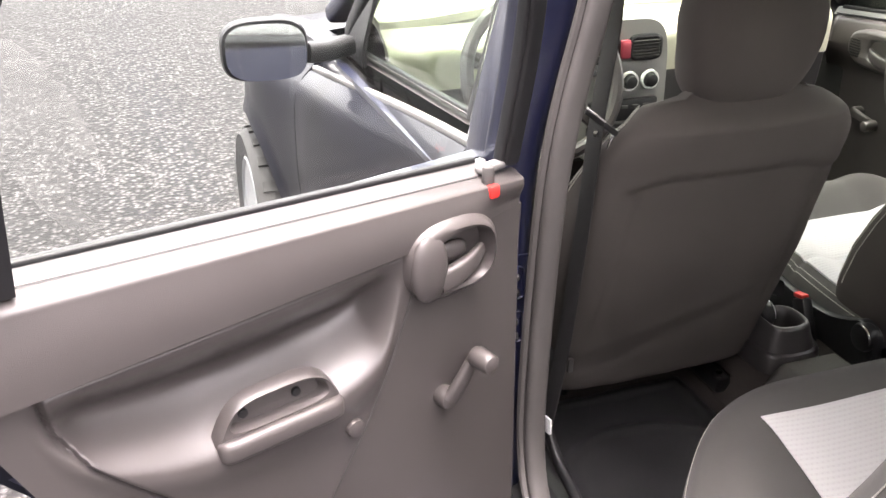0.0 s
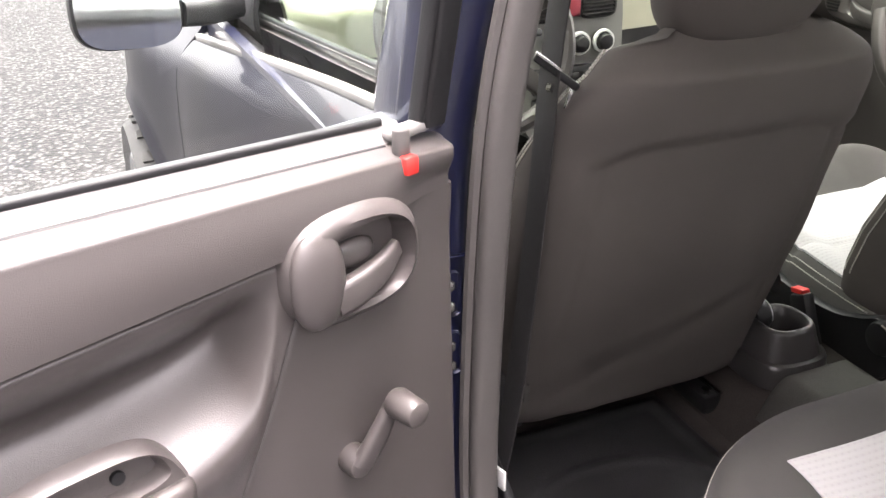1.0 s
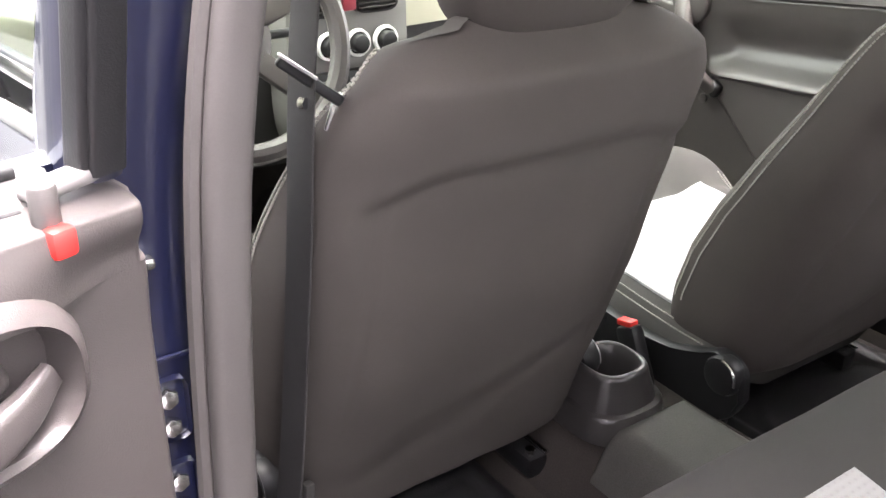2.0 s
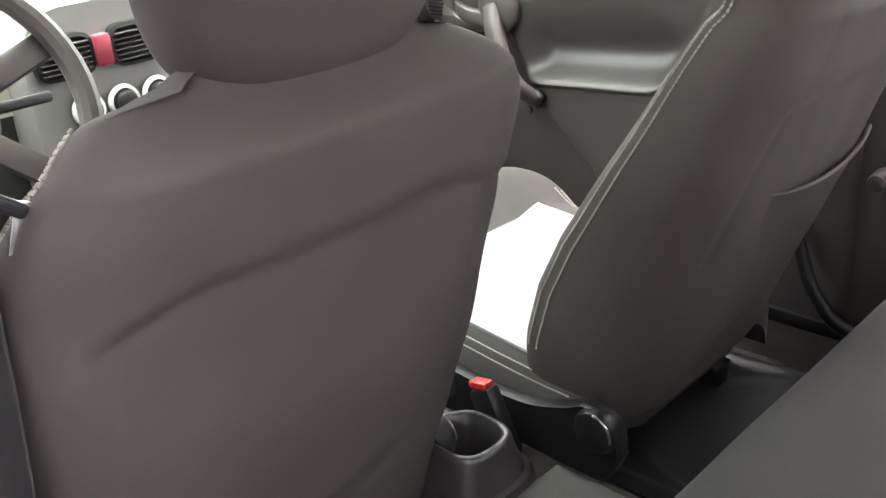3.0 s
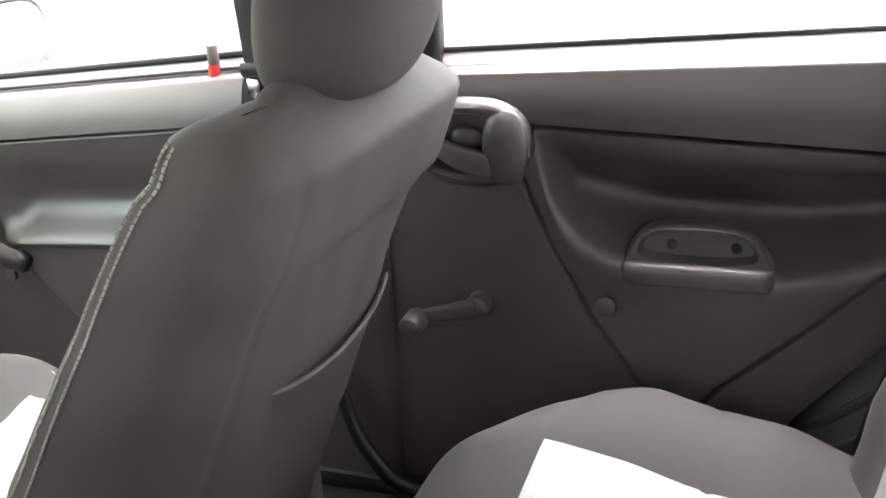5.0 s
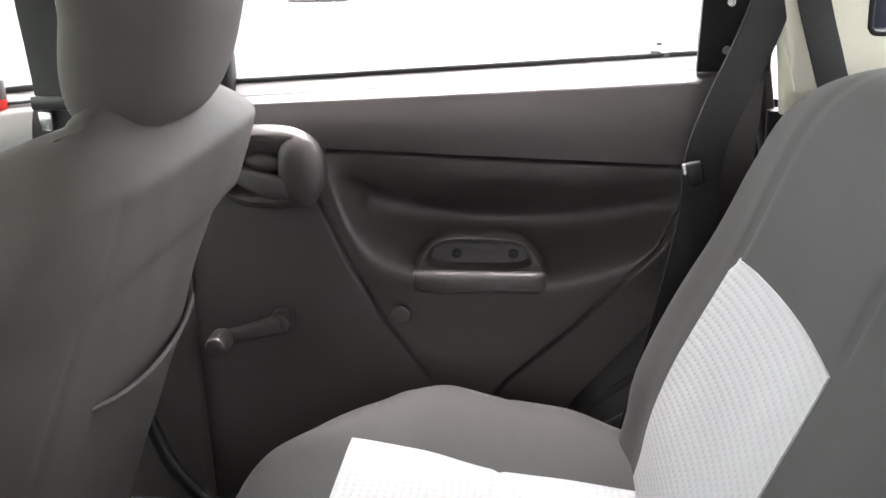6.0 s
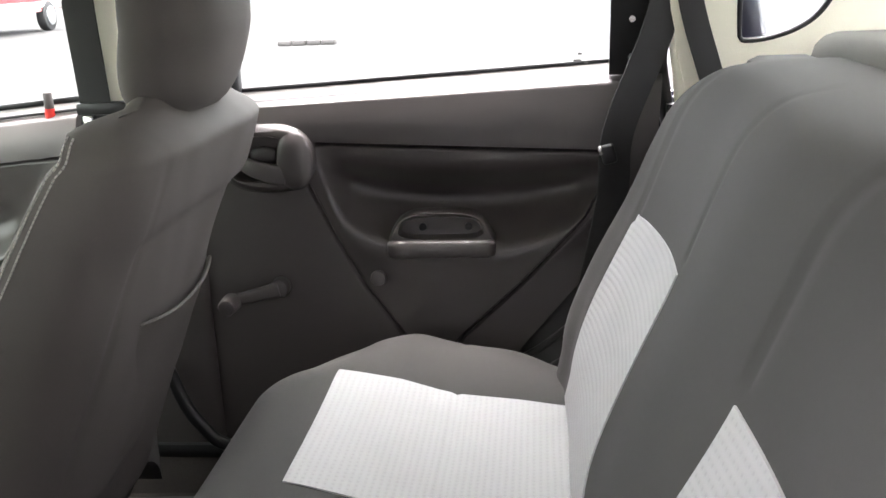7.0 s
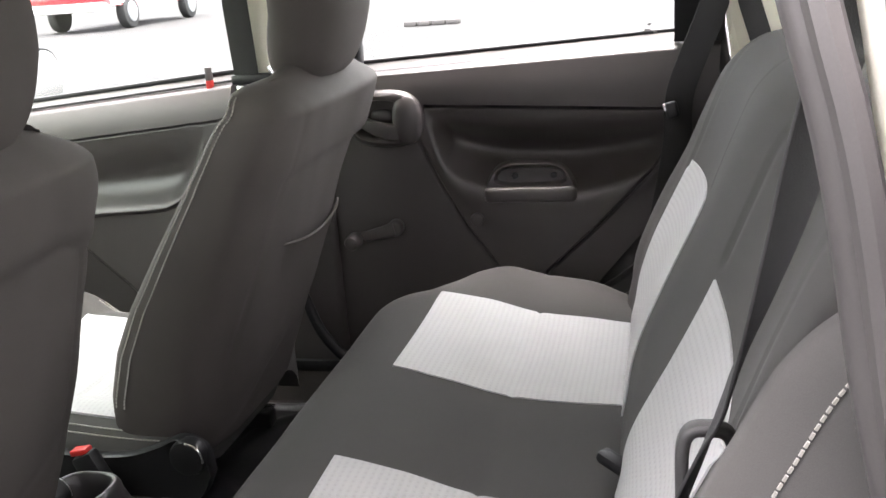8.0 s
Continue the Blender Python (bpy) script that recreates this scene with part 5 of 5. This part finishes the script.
tg = part("latch_tongue", sweep(loop_pts, rect(0.009, 0.015, 0.004), up=(1, 0, 0), closed=True), M_PANEL_DARK, b, "rounded grey plastic belt tongue")
part("latch_plate", box((0.004, 0.022, 0.03), (-0.503, -0.695, 0.761), 0.001, (-8, 0, 10)), M_CHROME, tg, "steel latch plate")
part("upper_anchor", box((0.04, 0.06, 0.05), (-0.61, -0.805, 1.26), 0.01), M_BLACK, b)
bk = thing("belt_buckle", (-0.085, -0.60, 0.545), "black rear belt buckle lying on the bench", "buckle")
part("buckle_body", box((0.022, 0.042, 0.016), (-0.070, -0.606, 0.562), 0.006, (12, 0, -35)), M_BLACK, bk)
part("buckle_strap", box((0.020, 0.05, 0.004), (-0.085, -0.642, 0.556), 0.001, (5, 0, -20)), M_BELT, bk)


# ==== centre console ====
con = thing("centre_console", (0, 0.45, 0.385), "black plastic centre console with cup holder", "console")
rings = []
for y, w, h in ((0.17, 0.05, 0.40), (0.22, 0.058, 0.415), (0.30, 0.062, 0.42), (0.45, 0.06, 0.42), (0.62, 0.075, 0.46), (0.80, 0.085, 0.52)):
    rings.append([(-0.012 + x, y, z) for x, z in [(-w - 0.01, 0.36), (-w, h - 0.02), (-w + 0.015, h), (w - 0.015, h), (w, h - 0.02), (w + 0.01, 0.36)]])
part("console_body", skin(rings), M_PANEL_DARK, con)
tail = [[(u, v + 0.15, z) for u, v in oval(-0.036, 0.0, w_ * 2, w_ * 2.1, 2.8)] for z, w_ in ((0.37, 0.074), (0.404, 0.071), (0.411, 0.068), (0.413, 0.061), (0.424, 0.058), (0.442, 0.052), (0.456, 0.049), (0.462, 0.046), (0.4635, 0.042), (0.461, 0.038), (0.44, 0.034), (0.40, 0.031))]
cup = part("cup_holder", skin(tail), M_CUP, con, "round dark cup holder", smooth=50)
part("handbrake", sweep(spline([(-0.012, 0.36, 0.43), (-0.012, 0.28, 0.475), (-0.012, 0.20, 0.50)], 6), rect(0.026, 0.034, 0.011), up=(0, 0, 1)), M_BLACK, con, "black handbrake lever")
gear = part("gear_lever", join(cyl(0.006, 0.14, (-0.012, 0.62, 0.52)), cyl(0.022, 0.05, (-0.012, 0.62, 0.60), r2=0.018, bevel=0.008), cyl(0.06, 0.07, (-0.012, 0.62, 0.46), r2=0.02)), M_BLACK, con, "gear lever with boot")
for sx, yy in ((0.045, 0.165), (-0.075, 0.21)):
    bk = thing("belt_buckle", (sx, yy, 0.385), "black front belt buckle with red button", "buckle", "front buckles")
    part("buckle_body", box((0.026, 0.040, 0.10), (sx, yy + 0.01, 0.425), 0.008, (-25, 0, 0)), M_BLACK, bk)
    part("release_button", box((0.018, 0.030, 0.010), (sx, yy + 0.033, 0.474), 0.003, (-12, 0, 0)), M_RED, bk, "red release button")


# ==== dashboard ====
dash = thing("dashboard", (0, 0.95, 0.5), "beige and grey dashboard with round vents and heater knobs", "dashboard")


def dash_face(x, k):
    z = 0.56 + 0.40 * k
    bulge = 0.02 * math.exp(-(x / 0.2) ** 2)
    y = 0.86 - bulge + 0.05 * (1 - k) ** 2 + 0.10 * smoothstep(0.78, 1.0, k) ** 2
    # the passenger end turns away toward the door
    y += 0.10 * smoothstep(0.55, 0.64, x) ** 2
    return (x, y, z)


part("lower_dash", sheet(dash_face, lin(-0.66, 0.64, 60), lin(0, 0.60, 20), -0.03, (0, 1, 0)), M_PANEL_DARK, dash, "dark lower dash")
part("dash_band", sheet(lambda x, k: (dash_face(x, k)[0], dash_face(x, k)[1] - 0.006, dash_face(x, k)[2]), lin(-0.66, 0.625, 80), lin(0.60, 1.0, 24), -0.03, (0, 1, 0)), M_DASH, dash, "beige upper dash panel")
part("dash_top", sheet(lambda x, k: (x, 0.93 + 0.30 * k, 0.957 + 0.012 * math.sin(3 * k) + 0.02 * math.exp(-((x + 0.33) / 0.16) ** 2)), lin(-0.66, 0.615, 40), lin(0, 1, 12), 0.02), M_DASH, dash, "beige dash top")
cx = -0.075
stack = part("console_panel", skin([[(cx + (u - cx) * sc, y, z) for u, z in oval(cx, 0.765, 0.262, 0.36, 4.5)] for y, sc in ((0.86, 1.0), (0.815, 0.97), (0.805, 0.92))]), M_STACK, dash, "grey central switch panel")
for vx in (-0.137, -0.022):
    vent = part("air_vent", skin([[(u, y, z) for u, z in oval(vx, 0.876, w_, h_, 4)] for y, w_, h_ in ((0.81, 0.092, 0.066), (0.795, 0.09, 0.064), (0.793, 0.080, 0.054), (0.808, 0.076, 0.050))]), M_BLACK, stack, "louvred air vent")
    for i in range(6):
        part("louvre", box((0.074, 0.014, 0.0022), (vx, 0.798, 0.857 + i * 0.0076), 0, (20, 0, 0)), M_PANEL_DARK, vent)
part("hazard_switch", box((0.026, 0.018, 0.046), (-0.080, 0.795, 0.876), 0.005), M_RED_DARK, stack, "red hazard switch")
for kx in (-0.120, -0.063, -0.006):
    kn = part("heater_knob", join(cyl(0.0225, 0.008, (kx, 0.799, 0.795), (90, 0, 0), n=32, bevel=0.002), cyl(0.0165, 0.028, (kx, 0.792, 0.795), (90, 0, 0), n=28, bevel=0.004)), M_BLACK, stack, "black rotary heater knob")
    part("dial_ring", skin([[(kx + r * math.cos(2 * math.pi * i / 32), y, 0.795 + r * math.sin(2 * math.pi * i / 32)) for i in range(32)] for r, y in ((0.0250, 0.798), (0.0240, 0.7900), (0.0200, 0.7900), (0.0190, 0.798))], caps=False), M_WHITE_PLASTIC, kn, "pale dial ring")
part("radio", box((0.19, 0.02, 0.055), (cx, 0.80, 0.722), 0.006), M_BLACK, stack, "black radio slot")
for i in range(5):
    part("button", box((0.018, 0.006, 0.009), (cx - 0.06 + i * 0.03, 0.788, 0.732), 0.002), M_PANEL_DARK, stack)
part("stereo_slot", box((0.19, 0.015, 0.04), (cx, 0.805, 0.665), 0.006), M_PANEL_DARK, stack)
sv = part("side_vent", skin([[(u, y, z) for u, z in oval(0.505, 0.872, w_, h_, 3.6)] for y, w_, h_ in ((0.866, 0.108, 0.070), (0.852, 0.106, 0.068), (0.851, 0.100, 0.062), (0.860, 0.098, 0.060))]), M_BLACK, dash, "rounded black louvred side air vent")
for i in range(5):
    part("louvre", box((0.094, 0.012, 0.0042), (0.505, 0.855, 0.850 + i * 0.0110), 0.001, (25, 0, 0), 1), M_STACK, sv)

# steering wheel
sw = thing("steering_wheel", (-0.385, 0.75, 0.75), "grey four-spoke steering wheel", "steering wheel")
tilt = pose(-0.385, 0.60, 0.885, 62, 0, 0)
ringpts = [tilt @ Vector((0.175 * math.cos(a), 0.175 * math.sin(a), 0)) for a in [2 * math.pi * i / 48 for i in range(48)]]
ax = (tilt.to_3x3() @ Vector((0, 0, 1)))
part("rim", sweep(ringpts, circle(0.0155, 10), up=tuple(ax), closed=True), M_PANEL, sw, "grey moulded rim")
hubm = cyl(0.075, 0.05, (0, 0, -0.03), n=32, bevel=0.015)
hubm.transform(tilt)
part("horn_pad", hubm, M_PANEL, sw)
for a in (20, 160, 225, 315):
    sp = box((0.12, 0.035, 0.016), (0.12 * math.cos(radians(a)), 0.12 * math.sin(radians(a)), -0.012), 0.005, (0, 0, a))
    sp.transform(tilt)
    part("spoke", sp, M_PANEL, sw)
col = cyl(0.045, 0.26, (0, 0, -0.16), n=20, bevel=0.01)
col.transform(tilt)
part("column_shroud", col, M_PANEL_DARK, sw)
for s in (-1, 1):
    stk = box((0.13, 0.014, 0.012), (s * 0.10, 0.01, -0.075), 0.004)
    stk.transform(tilt)
    part("column_stalk", stk, M_BLACK, sw)


# ==== beyond the car ====
def pickup(at, turn, label):
    """A red pickup truck seen far across the yard."""
    p = thing("pickup_truck", at, label, "truck")
    m = pose(*at, 0, 0, turn) @ Matrix.Scale(1.2, 4)

    def put(name, bm, mat, parent=None, label=""):
        bm.transform(m)
        return part(name, bm, mat, parent or p, label)
    prof = [(-2.55, 0.62), (-2.55, 1.05), (-0.55, 1.08), (-0.45, 1.62), (0.55, 1.66), (1.05, 1.15), (2.35, 1.05), (2.5, 0.9), (2.5, 0.55), (1.95, 0.50), (1.0, 0.45), (-1.0, 0.45), (-2.0, 0.50)]
    prof = [(q.x, q.z) for q in spline([(a, 0, b) for a, b in prof + prof[:1]], 4)[:-1]]
    rings = [[(a, y * w_, b * s_ + (1 - s_) * 0.8) for a, b in prof] for y, w_, s_ in ((-0.88, 0.97, 0.93), (-0.86, 1.0, 1.0), (0.86, 1.0, 1.0), (0.88, 0.97, 0.93))]
    put("body", skin(rings), M_REDPAINT)
    for s in (-1, 1):
        w_ = put("side_window", box((0.75, 0.02, 0.40), (0.05, s * 0.865, 1.38), 0.06), M_DARKGLASS)
        put("side_stripe", box((4.6, 0.02, 0.12), (0, s * 0.87, 0.60), 0.01), M_WHITEPAINT, None, "pale lower side band")
    put("windscreen", box((0.04, 1.5, 0.62), (0.82, 0, 1.40), 0.01, (0, -44, 0)), M_DARKGLASS)
    put("bumper", box((0.16, 1.75, 0.18), (2.52, 0, 0.50), 0.05), M_WHITEPAINT, None, "pale front bumper")
    put("bumper", box((0.14, 1.7, 0.16), (-2.58, 0, 0.55), 0.05), M_WHITEPAINT, None, "pale rear bumper")
    for x in (-1.55, 1.5):
        for s in (-1, 1):
            wv = put("wheel", cyl(0.34, 0.22, (x, s * 0.80, 0.34), (90, 0, 0), n=32, bevel=0.05), M_TYRE)
            put("rim", cyl(0.21, 0.03, (x, s * 0.915, 0.34), (90, 0, 0), n=24, bevel=0.01), M_RIM, wv, "silver wheel rim")
    return p


pickup((23.6, 13.9, 0), 183, "red pickup truck with pale lower band parked far across the yard")

stop = thing("parking_stop", (16.0, 3.4, 0), "low weathered concrete wheel stop on the gravel", "wheel stop")
for i in range(4):
    part("stop_block", box((0.20, 0.24, 0.10), (16.0, 3.05 + i * 0.26, 0.05), 0.025, (0, 0, 4 * (i % 2) - 2)), M_RUBBER, stop)
